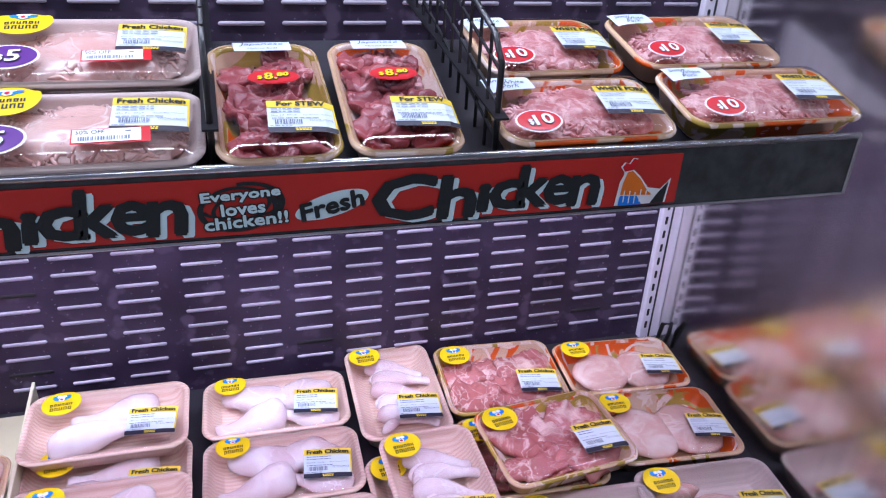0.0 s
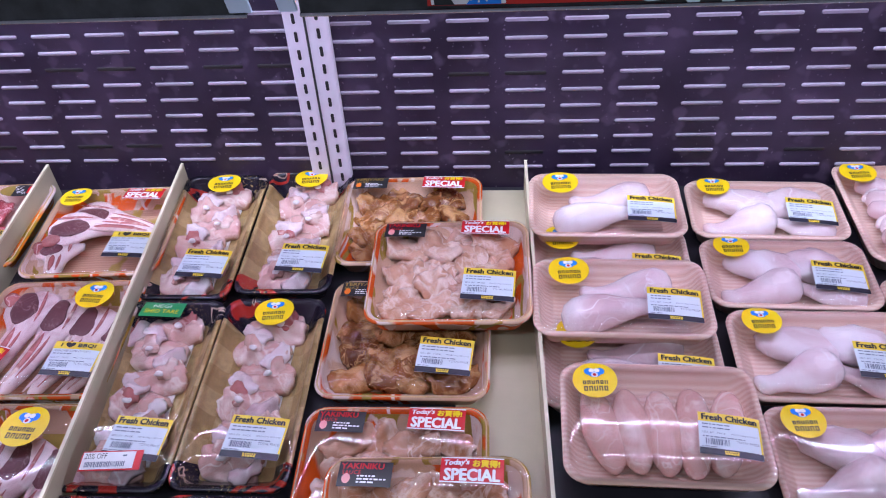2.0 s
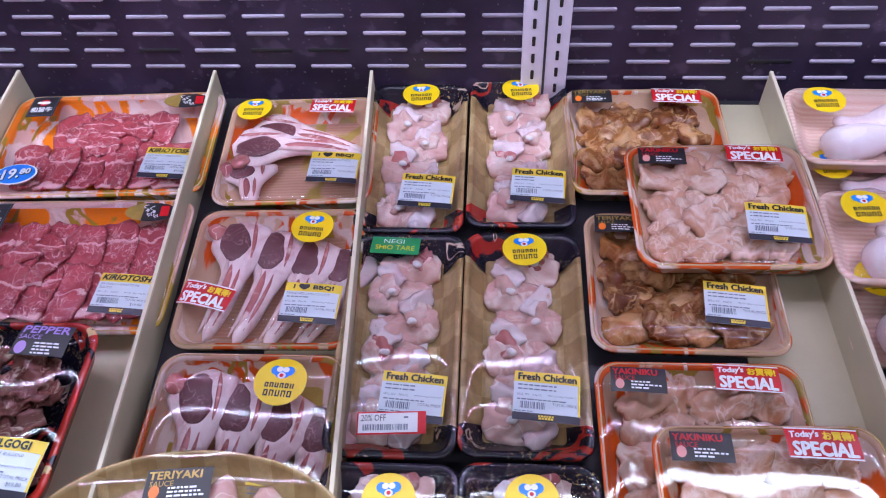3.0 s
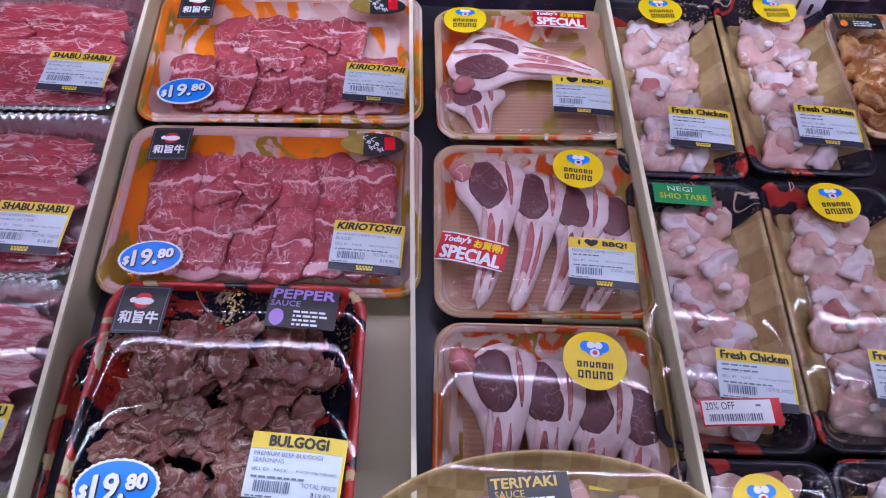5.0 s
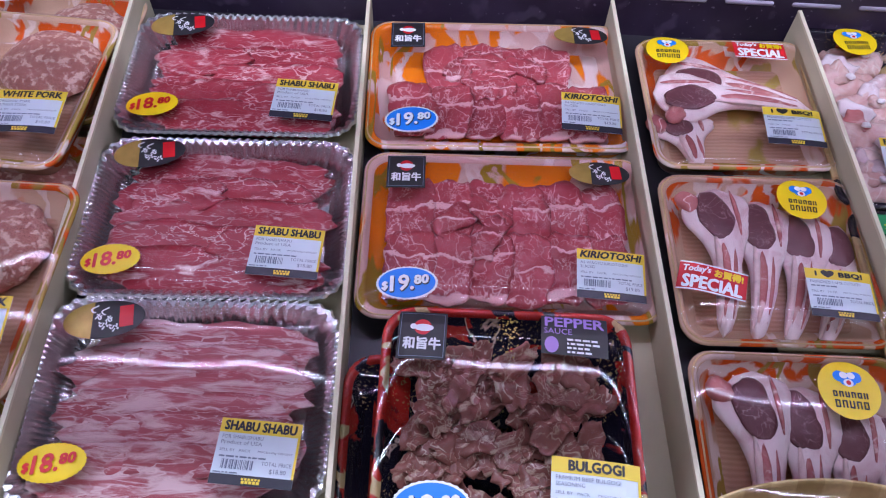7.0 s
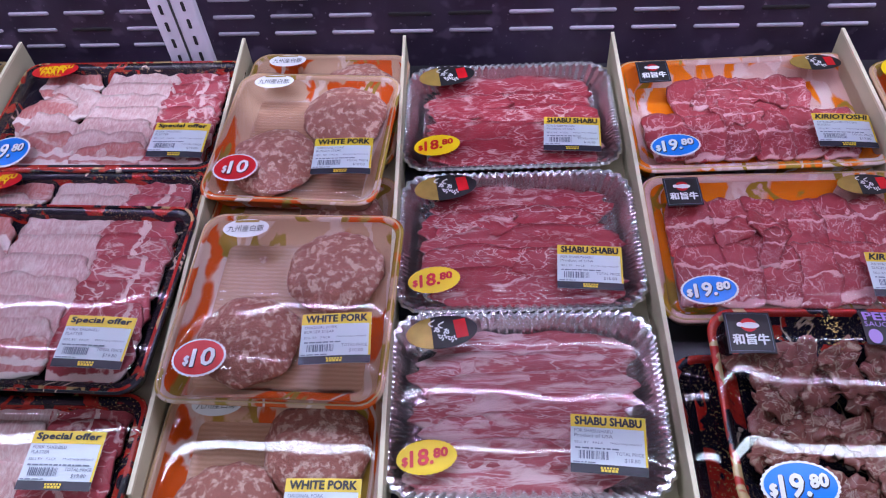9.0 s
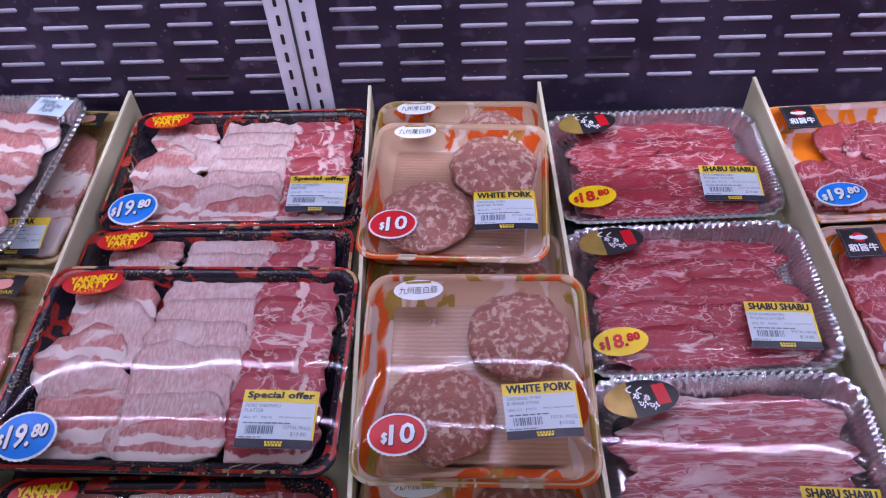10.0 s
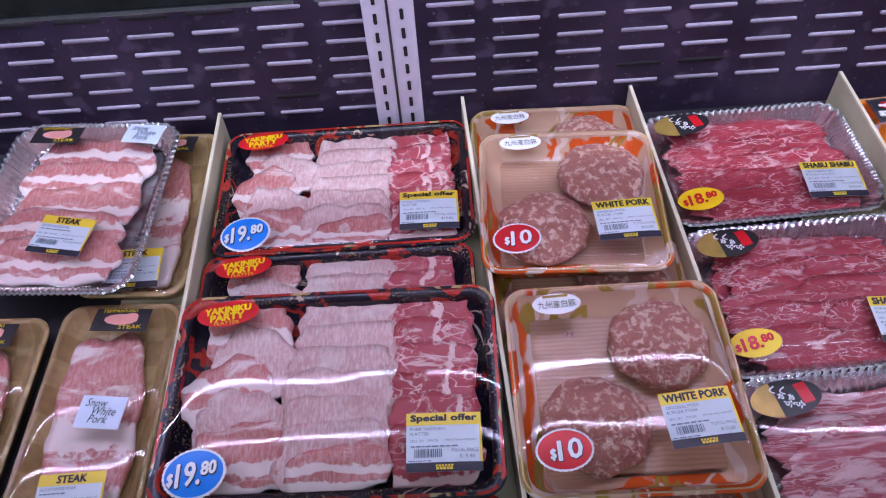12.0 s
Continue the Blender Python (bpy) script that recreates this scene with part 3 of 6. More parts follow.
class Pack:
    """A tray under cling film: holds its size and the height of the film, so that labels lie on it."""

    def __init__(self, m, w, l, label, rim, inside, group="packs in the display case", deep=0.026, dome=0.008, corner=0.022, foil=False, category="meat pack", seed=0, round_tray=False, lip=0.006, wall=None):
        self.w, self.l, self.deep, self.dome, self.seed, self.corner = w, l, deep, dome, seed, corner
        self.round = round_tray
        self.ob = thing("meat_pack", m, label, category, group)
        if round_tray:
            def ring(k, z):
                return [(w / 2 * k * math.cos(2 * math.pi * i / 64), l / 2 * k * math.sin(2 * math.pi * i / 64), z) for i in range(64)]
            part("tray", loft([ring(0.82, 0), ring(0.97, deep), ring(1.0, deep + 0.001), ring(1.0, deep + 0.003), ring(0.975, deep + 0.003), ring(0.95, deep), ring(0.8, 0.003)], True, True), rim, self.ob, "", True)
        elif foil:
            self.foil_tray(w, l, deep, rim)
        else:
            def ring(inset, z, taper=0.0):
                r = max(corner - inset * 0.6, 0.004)
                return [(x, y, z) for x, y in rounded(w - 2 * inset, l - 2 * inset, r, 6)]
            outer = [ring(0.014, 0), ring(0.011, 0.002), ring(0.004, deep - 0.004), ring(0.0008, deep - 0.003), ring(0, deep - 0.001), ring(0.001, deep + 0.001), ring(0.003, deep + 0.0016), ring(lip, deep + 0.001), ring(lip + 0.0015, deep - 0.002)]
            side = [ring(lip + 0.0015, deep - 0.002), ring(0.014, 0.012), ring(0.024, 0.0045)]
            inner = [ring(0.024, 0.0045), ring(0.028, 0.003)]
            part("tray_side", loft(side, False, False), wall or rim, self.ob, "", True)
            part("tray", loft(outer, False, True), rim, self.ob, "", True)
            if rim.name in ("orange_print_plastic", "gold_print_plastic"):
                for inset, z in ((0.0030, deep + 0.0020),):
                    line = [ring(inset - 0.0008, z - 0.0006), ring(inset - 0.0004, z + 0.0003), ring(inset + 0.0004, z + 0.0003), ring(inset + 0.0008, z - 0.0006)]
                    part("rim_line", loft(line, False, False), M["rim_gold"], self.ob, "thin shiny gold line along the rim", True)
            part("tray_lining", loft(inner, True, False), inside, self.ob, "", True)
        self.film()

    def foil_tray(self, w, l, deep, mat):
        pts = rounded(w, l, 0.030, 16, 88)
        n = len(pts)
        rows = ((0.022, 0.0, 0), (0.019, 0.002, 0.3), (0.006, deep - 0.003, 1.0), (0.0, deep - 0.001, 0.6), (-0.001, deep + 0.001, 0.5), (0.001, deep + 0.003, 0.5), (0.005, deep + 0.002, 1.0), (0.0075, deep - 0.002, 1.0), (0.019, 0.006, 1.0), (0.024, 0.003, 0.2))
        rings = []
        for inset, z, ridge in rows:
            base = rounded(w - 2 * inset, l - 2 * inset, max(0.030 - inset * 0.6, 0.006), 16, 88)
            ring = []
            for i, (x, y) in enumerate(base):
                d = math.hypot(x, y)
                k = 1 + ridge * 0.0019 * (1 if i % 4 < 2 else -1) / d
                ring.append((x * k, y * k, z + ridge * 0.0007 * (1 if i % 4 < 2 else -1)))
            rings.append(ring)
        part("tray", loft(rings, True, True), mat, self.ob, "crimped silver foil tray", False)

    def height(self, x, y):
        u, v = min(1, abs(2 * x / self.w)), min(1, abs(2 * y / self.l))
        if self.round:
            return self.deep + 0.0035 + self.dome * max(0, 1 - u * u - v * v)
        return self.deep + 0.0026 + self.dome * 0.75 * (1 - u ** 8) * (1 - v ** 8) + 0.00035 * bump3(x, y, 0, 18, self.seed)

    def film(self):
        nx, ny = 22, 18
        verts = []
        for j in range(ny + 1):
            for i in range(nx + 1):
                u, v = 2 * i / nx - 1, 2 * j / ny - 1
                if self.round:
                    k = max(abs(u), abs(v)) / max(math.hypot(u, v), 1e-6) * 0.99
                    x, y = u * k * self.w / 2, v * k * self.l / 2
                else:
                    x, y = u * (self.w / 2 - 0.001), v * (self.l / 2 - 0.001)
                    # pull the corners in to the rounded rim
                    r = self.corner
                    ex, ey = abs(x) - (self.w / 2 - r), abs(y) - (self.l / 2 - r)
                    if ex > 0 and ey > 0:
                        d = math.hypot(ex, ey)
                        lim = max(ex, ey)
                        f = lim / d
                        x, y = math.copysign(self.w / 2 - r + ex * f, x), math.copysign(self.l / 2 - r + ey * f, y)
                verts.append((x, y, self.height(x, y) + 0.00009 * bump3(x, y, 5, 160, self.seed)))
        k = nx + 1
        faces = [(j * k + i, j * k + i + 1, (j + 1) * k + i + 1, (j + 1) * k + i) for j in range(ny) for i in range(nx)]
        part("film_wrap", (verts, faces), M["film"], self.ob, "clear glossy cling film", True)

    def lay(self, name, shape, at, layer, mat, parent=None, label="", turn=0.0, thick=0.0):
        """Lay a flat shape on the film at (x, y), turned."""
        pts, faces = shape
        c, s = math.cos(radians(turn)), math.sin(radians(turn))
        verts = []
        for p in pts:
            px, py = at[0] + p[0] * c - p[1] * s, at[1] + p[0] * s + p[1] * c
            verts.append((px, py, self.height(px, py) + 0.0009 + 0.0004 * layer + (p[2] if len(p) > 2 else 0)))
        ob = part(name, (verts, faces), mat, parent or self.ob, label)
        if name in ("brand_mark", "small_print", "foot_mark", "gold_flecks", "emblem"):
            tagged(ob, kind="stuff")
        return ob

    def meat(self, name, geo, mat, label=""):
        return part(name, geo, mat, self.ob, label, True)

    # -- printed matter --

    def price_label(self, text, at, turn=0.0, w=0.062, slant=0.0, seed=0, price=""):
        h = w * 0.80
        base = self.lay("price_label", flat_rect(0, 0, w, h), at, 0, M["label"], None, "white price label with yellow heading and black foot", turn)
        self.lay("label_heading", flat_rect(0, h * 0.39, w, h * 0.22), at, 1, M["yellow"], base, "", turn)
        self.lay("label_edge", flat_rect(w * 0.485, 0, w * 0.03, h * 0.70, 1, 4), at, 1.2, M["yellow"], base, "", turn)
        self.lay("label_foot", flat_rect(0, -h * 0.425, w, h * 0.15), at, 1, M["navy"], base, "", turn)
        wide = w * min(0.88, 0.088 * len(text))
        self.lay("heading_text", thick_text(text, 0, h * 0.39, wide, h * 0.14, w * 0.007, slant), at, 2, M["ink"], base, "", turn)
        first, second = SUBTITLES.get(text, ("", ""))
        lines = [flat_barcode(-w * 0.20, -h * 0.20, w * 0.38, h * 0.14, seed), flat_bars(-w * 0.30, -h * 0.325, w * 0.34, h * 0.035, 1, seed + 2), flat_bars(-w * 0.02, -h * 0.085, w * 0.84, h * 0.05, 1, seed + 7)]
        for line, y in ((first, 0.215), (second, 0.130)):
            if line:
                wl = w * 0.036 * len(line)
                self.lay("label_text", flat_text(line, -w * 0.45 + wl / 2, h * y, wl, h * 0.058), at, 2, M["grey_ink"], base, "", turn)
            else:
                lines.append(flat_bars(-w * 0.14, h * y, w * 0.60, h * 0.055, 1, seed + 5))
        self.lay("small_print", merge(*lines), at, 2, M["grey_ink"], base, "", turn)
        self.lay("label_text", flat_text("SELL BY   PACK", -w * 0.26, h * 0.012, w * 0.38, h * 0.042), at, 2, M["grey_ink"], base, "", turn)
        self.lay("label_text", flat_text("PRICE/100g WEIGHT", w * 0.23, h * 0.012, w * 0.42, h * 0.042), at, 2, M["grey_ink"], base, "", turn)
        self.lay("total_text", flat_text("TOTAL PRICE", w * 0.27, -h * 0.155, w * 0.36, h * 0.058), at, 2, M["grey_ink"], base, "", turn)
        if price:
            self.lay("price_text", flat_text(price, w * 0.30, -h * 0.265, w * 0.20), at, 2, M["grey_ink"], base, "", turn)
        mark = merge(*[flat_rect(-w * 0.10 + w * 0.04 * i, -h * 0.405, w * 0.028, h * 0.032, 1, 1) for i in range(6)], *[flat_rect(-w * 0.09 + w * 0.045 * i, -h * 0.45, w * 0.036, h * 0.042, 1, 1) for i in range(5)])
        self.lay("foot_mark", mark, at, 2, M["yellow"], base, "", turn)

    def disc(self, at, d=0.045, turn=0.0, squash=1.0):
        base = self.lay("round_sticker", flat_oval(0, 0, d, d * squash, 36), at, 0, M["disc"], None, "yellow round sticker", turn)
        self.lay("emblem", merge(flat_oval(-d * 0.13, d * 0.22, d * 0.20, d * 0.20, 14), flat_oval(d * 0.13, d * 0.22, d * 0.20, d * 0.20, 14), flat_oval(0, d * 0.17, d * 0.30, d * 0.24, 16)), at, 1, M["blue"], base, "", turn)
        self.lay("emblem", merge(flat_oval(-d * 0.06, d * 0.24, d * 0.13, d * 0.12, 12), flat_oval(d * 0.06, d * 0.24, d * 0.13, d * 0.12, 12), flat_oval(0, d * 0.11, d * 0.16, d * 0.14, 12)), at, 2, M["white"], base, "", turn)
        self.lay("emblem", flat_oval(0, d * 0.11, d * 0.08, d * 0.08, 12), at, 3, M["crimson"], base, "", turn)
        strokes = []
        for row, y, n, w, h in ((0, -d * 0.09, 6, 0.58, 0.10), (1, -d * 0.255, 5, 0.56, 0.13)):
            for i in range(n):
                x, k = (-w / 2 + w * (i + 0.5) / n) * d, w / n * d * 0.74
                hh, b = h * d, d * 0.026
                strokes += [flat_rect(x - k / 2 + b / 2, y, b, hh, 1, 1), flat_rect(x + k / 2 - b / 2, y, b, hh, 1, 1)]
                if i % 3 != 2:
                    strokes.append(flat_rect(x, y + hh / 2 - b / 2, k, b, 1, 1))
                if i % 2 == 0:
                    strokes.append(flat_rect(x, y - hh / 2 + b / 2, k, b, 1, 1))
        self.lay("brand_mark", merge(*strokes), at, 1, M["ink"], base, "", turn)

    def oval_price(self, text, at, w, h, ground, ink, label, turn=0.0, edge="white"):
        """A price sticker: a small dollar sign, heavy dollars and small raised cents, with a dark shadow."""
        base = self.lay("price_sticker", flat_oval(0, 0, w, h, 64, 0.035), at, 0, M[edge], None, label, turn)
        self.lay("sticker_ground", flat_oval(0, 0, w * 0.94, h * 0.92, 40), at, 1, M[ground], base, "", turn)
        whole, _, cents = text[1:].partition(".")
        shift, room = (-0.08 if len(whole) > 1 else -0.06, 0.14 * len(whole) + 0.10) if cents else (0.09, 0.21 * len(whole))
        rows = [("$", -w * (room / 2 + 0.095 - shift), -h * 0.10, w * 0.085, h * 0.26), (whole + ("." if cents else ""), w * shift, -h * 0.01, w * room, h * 0.46)]
        if cents:
            rows.append((cents, w * (shift + room / 2 + 0.13), h * 0.08, w * 0.23, h * 0.26))
        for word, x, y, ww, hh in rows:
            if ground != "disc":
                self.lay("price_shadow", thick_text(word, x + w * 0.008, y - w * 0.010, ww, hh, w * 0.022, 0.12, 4), at, 2, M["navy"], base, "", turn)
            self.lay("price_text", thick_text(word, x, y, ww, hh, w * 0.012, 0.12, 4), at, 3, M[ink], base, "", turn)

    def special(self, at, turn=-4.0, w=0.058):
        h = w * 0.48
        base = self.lay("special_sticker", flat_rect(0, 0, w, h), at, 0, M["crimson"], None, "red special-offer sticker with white letters", turn)
        self.lay("sticker_border", merge(flat_rect(0, h * 0.47, w, h * 0.05, 6, 1), flat_rect(0, -h * 0.47, w, h * 0.05, 6, 1)), at, 1, M["white"], base, "", turn)
        self.lay("sticker_text", thick_text("SPECIAL", 0, -h * 0.20, w * 0.86, h * 0.42, w * 0.012), at, 2, M["white"], base, "", turn)
        self.lay("sticker_text", thick_text("Today's", -w * 0.25, h * 0.24, w * 0.40, h * 0.28, w * 0.006, 0.2, 4), at, 2, M["white"], base, "", turn)
        self.lay("sticker_text", thick_text("お買得!", w * 0.22, h * 0.24, w * 0.42, h * 0.28, w * 0.008), at, 2, M["disc"], base, "", turn)

    def sauce(self, words, at, colour="gold", turn=-2.0, w=0.05, dot="pink_ink"):
        h = w * 0.52
        base = self.lay("sauce_sticker", flat_rect(0, 0, w, h), at, 0, M["ink"], None, "black sauce sticker with coloured lettering", turn)
        self.lay("sticker_text", thick_text(words[0], -w * 0.06, h * 0.30, w * 0.80, h * 0.24, w * 0.006), at, 1, M[colour], base, "", turn)
        self.lay("sticker_text", flat_text(words[1], -w * 0.25, h * 0.04, w * 0.36, h * 0.17), at, 1, M[colour], base, "", turn)
        self.lay("small_print", flat_bars(w * 0.14, -h * 0.22, w * 0.56, h * 0.36, 3, 4), at, 1, M["white"], base, "", turn)
        self.lay("sticker_emblem", flat_oval(-w * 0.34, -h * 0.20, w * 0.16, h * 0.40, 14), at, 1, M[dot], base, "", turn)

    def discount(self, text, at, turn=0.0, w=0.062):
        h = w * 0.34
        base = self.lay("discount_label", flat_rect(0, 0, w, h), at, 3, M["crimson"], None, "white discount label with red border", turn)
        self.lay("label_ground", flat_rect(-w * 0.05, 0, w * 0.86, h * 0.86), at, 4, M["white"], base, "", turn)
        self.lay("label_text", flat_text(text, -w * 0.26, h * 0.22, w * 0.36, h * 0.28), at, 5, M["ink"], base, "", turn)
        self.lay("small_print", merge(flat_barcode(-w * 0.08, -h * 0.20, w * 0.66, h * 0.26, 3), flat_bars(w * 0.26, h * 0.22, w * 0.16, h * 0.16, 1, 3)), at, 5, M["grey_ink"], base, "", turn)

    def wagyu_square(self, at, turn=0.0, d=0.036):
        base = self.lay("brand_sticker", flat_rect(0, 0, d, d * 1.08), at, 0, M["ink"], None, "black square sticker with red sun and white letters", turn)
        self.lay("sticker_sun", flat_oval(0, d * 0.17, d * 0.36, d * 0.36, 20), at, 1, M["crimson"], base, "", turn)
        self.lay("sticker_ox", merge(flat_oval(0.001, d * 0.15, d * 0.40, d * 0.17, 14), flat_oval(-d * 0.19, d * 0.17, d * 0.14, d * 0.13, 10)), at, 2, M["white"], base, "", turn)
        self.lay("sticker_text", thick_text("和旨牛", 0, -d * 0.20, d * 0.76, d * 0.26, d * 0.012), at, 1, M["white"], base, "", turn)
        k = d * 0.45
        self.lay("sticker_border", merge(*[flat_rect(0, sy * k * 1.08, d * 0.9, d * 0.012, 6, 1) for sy in (-1, 1)], *[flat_rect(sx * k, 0, d * 0.012, d * 0.97, 1, 6) for sx in (-1, 1)]), at, 1, M["grey_ink"], base, "", turn)

    def shabu_oval(self, at, turn=8.0, w=0.066, h=0.036):
        base = self.lay("shabu_sticker", flat_oval(0, 0, w, h, 40), at, 0, M["ink"], None, "oval sticker in gold, black and red", turn)
        pts, faces = flat_oval(0, 0, w, h, 40)
        self.lay("sticker_gold", ([(min(x, -w * 0.14), y) for x, y in pts], [f for f in faces if min(pts[i][0] for i in f) < -w * 0.14]), at, 1, M["gold"], base, "", turn)
        self.lay("sticker_bowl", flat_rect(w * 0.27, 0, w * 0.17, h * 0.56, 3, 3), at, 1, M["crimson"], base, "", turn + 4)
        self.lay("sticker_writing", merge(thick_text("しゃぶ", -w * 0.055, h * 0.04, h * 0.66, h * 0.20, 0.0003, 0, -62), thick_text("しゃぶ", w * 0.075, -h * 0.04, h * 0.66, h * 0.20, 0.0003, 0, -62)), at, 1, M["white"], base, "", turn)

    def paper(self, rows, at, w, h, ground="sky_ink", ink="blue", turn=0.0, label="pale paper sticker with script lettering"):
        base = self.lay("paper_sticker", flat_rect(0, 0, w, h), at, 0, M[ground], None, label, turn)
        for text, x, y, wide, high in rows:
            self.lay("sticker_text", flat_text(text, x, y, wide, high, 0, 0.25), at, 1, M[ink], base, "", turn)

# ---- the shop around ----


def structure(name, geo, mat, label, category):
    return tagged(part(name, geo, mat), label, category, "", "structure")


structure("floor", box(-4.5, 3.5, -3.4, 0.6, -0.1, 0.0), M["floor_tile"], "grey tiled shop floor", "floor")
structure("ceiling", box(-4.5, 3.5, -3.4, 0.6, 3.0, 3.1), M["wall_paint"], "pale painted shop ceiling", "ceiling")
structure("wall_north", box(-4.5, 3.5, 0.5, 0.6, 0.0, 3.0), M["wall_paint"], "plain wall behind the display case", "wall")
structure("wall_south", box(-4.5, 3.5, -3.5, -3.4, 0.0, 3.0), M["wall_paint"], "plain wall across the aisle", "wall")
structure("wall_west", box(-4.6, -4.5, -3.4, 0.5, 0.0, 3.0), M["wall_paint"], "plain wall at the end of the aisle", "wall")
structure("wall_east", box(3.5, 3.6, -3.4, 0.5, 0.0, 3.0), M["wall_paint"], "plain wall at the end of the aisle", "wall")

# ---- the display case ----
case = thing("display_case", pose(0, 0, 0), "open refrigerated display case with dark slotted back", "display case")
part("base", box(LEFT, RIGHT, -0.64, 0.12, 0.0, 0.70, 0.01), M["case_body"], case, "dark enamelled base")
part("front_bumper", box(LEFT, RIGHT, -0.655, -0.632, 0.60, 0.772, 0.008), M["rail"], case, "dark front rail")
part("canopy", box(LEFT, RIGHT, -0.50, 0.12, 2.05, 2.20, 0.02), M["case_body"], case, "dark canopy")
part("back_shell", box(LEFT, RIGHT, 0.03, 0.12, 0.70, 2.05), M["case_body"], case)
deck_geo = [(LEFT, -0.632, FLOOR_Z - 0.0443), (RIGHT, -0.632, FLOOR_Z - 0.0443), (RIGHT, 0.028, FLOOR_Z + 0.002), (LEFT, 0.028, FLOOR_Z + 0.002)]
part("deck_plate", (deck_geo + [(x, y, z - 0.02) for x, y, z in deck_geo], [(0, 1, 2, 3), (7, 6, 5, 4), (0, 4, 5, 1), (1, 5, 6, 2), (2, 6, 7, 3), (3, 7, 4, 0)]), M["deck"], case, "black deck plate")
part("end_panel", loft([[(RIGHT, 0.12, z), (RIGHT, -0.02, z), (RIGHT - 0.028, -0.64, z), (RIGHT + 0.03, -0.64, z), (RIGHT + 0.03, 0.12, z)] for z in (0.0, 2.20)], True, True), M["steel"], case, "dull reflecting metal end panel")
part("end_panel", box(LEFT - 0.03, LEFT, -0.64, 0.12, 0.0, 2.20, 0.004), M["steel"], case, "dull reflecting metal end panel")
part("drain_tube", tube([(1.218, -0.045, 0.815), (1.220, -0.052, 0.850), (1.214, -0.060, 0.872), (1.206, -0.050, 0.866), (1.210, -0.035, 0.815)], 0.0035, 8), M["black_wire"], case, "black rubber tube", True)

# slotted back panels: plates with pressed louvres, their caught light put into paler colour
ring0 = [(x, 0.0, z) for x, z in rounded(0.053, 0.0052, 0.0025, 3)]
ring1 = [(x, -0.0022, z) for x, z in rounded(0.051, 0.0036, 0.0017, 3)]
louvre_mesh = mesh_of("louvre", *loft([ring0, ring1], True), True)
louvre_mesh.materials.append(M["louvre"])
cut_mesh = mesh_of("open_slot", *loft([[(x, -0.0005, z) for x, z in rounded(0.053, 0.0056, 0.0027, 3)], [(x, -0.0009, z) for x, z in rounded(0.052, 0.005, 0.0024, 3)]], True), True)
cut_mesh.materials.append(M["dark"])
SECTIONS = ((0.010, 1.227, 0.8535, 0), (-1.193, 0.010, 0.8700, 1), (-2.396, -1.193, 0.8570, 2))
for west, east, first, index in SECTIONS:
    plate = part("back_panel", box(west + 0.001, east - 0.001, 0.0, 0.03, 0.815, 2.05), M["panel"], case, "dark violet-grey slotted steel panel with smears")
    start = east - 1.178 if index == 0 else west + 0.041
    far = []
    for row in range(44):
        z = first + 0.02375 * row
        for col in range(16):
            x = start + 0.0265 + 0.0725 * col - (0.010 if col < 6 and index == 0 else 0)
            wobble = 0.0012 * noise.noise(Vector((x * 3, z * 5, 1)))
            seen = (index == 0 and row < 22 and (row < 9 or row > 18)) or (index == 1 and row < 9) or (index == 2 and row < 8 and x > -1.75)
            opened = (row % 7 == 6 and noise.noise(Vector((x * 6, z * 9, 4))) > 0.05) or row == 1 and noise.noise(Vector((x * 5, 2, 4))) > 0.15
            if seen:
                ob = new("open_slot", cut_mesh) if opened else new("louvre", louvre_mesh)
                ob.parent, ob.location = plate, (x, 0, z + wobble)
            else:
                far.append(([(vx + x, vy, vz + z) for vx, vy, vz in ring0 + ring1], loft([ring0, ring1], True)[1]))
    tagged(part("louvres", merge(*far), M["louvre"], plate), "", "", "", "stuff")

# slotted uprights
dash_mesh = mesh_of("slot", *loft([[(x, 0, z) for x, z in rounded(0.0042, 0.0135, 0.0015, 2)], [(x, -0.0006, z) for x, z in rounded(0.0040, 0.013, 0.0014, 2)]], True))
dash_mesh.materials.append(M["dark"])
for cx, half, index in ((0.012, 0.028, 0), (-1.193, 0.028, 1), (1.2100, 0.018, 2), (-2.396, 0.028, 3)):
    up = part("upright", box(cx - half, cx + half, -0.012, 0.0, 0.815, 2.05, 0.0025), M["post"], case, "white slotted steel upright")
    part("seam", box(cx - 0.002, cx + 0.001, -0.0128, -0.0118, 0.815, 2.04), M["rail"], up)
    for row in range(26 if index in (0, 2) else (12 if index == 1 else 0)):
        for side in (-1, 1):
            if index == 2 and side > 0:
                continue
            ob = new("slot", dash_mesh)
            ob.parent, ob.location = up, (cx + side * half * 0.52, -0.0121, 0.842 + 0.0238 * row + (0.004 if side > 0 else 0))

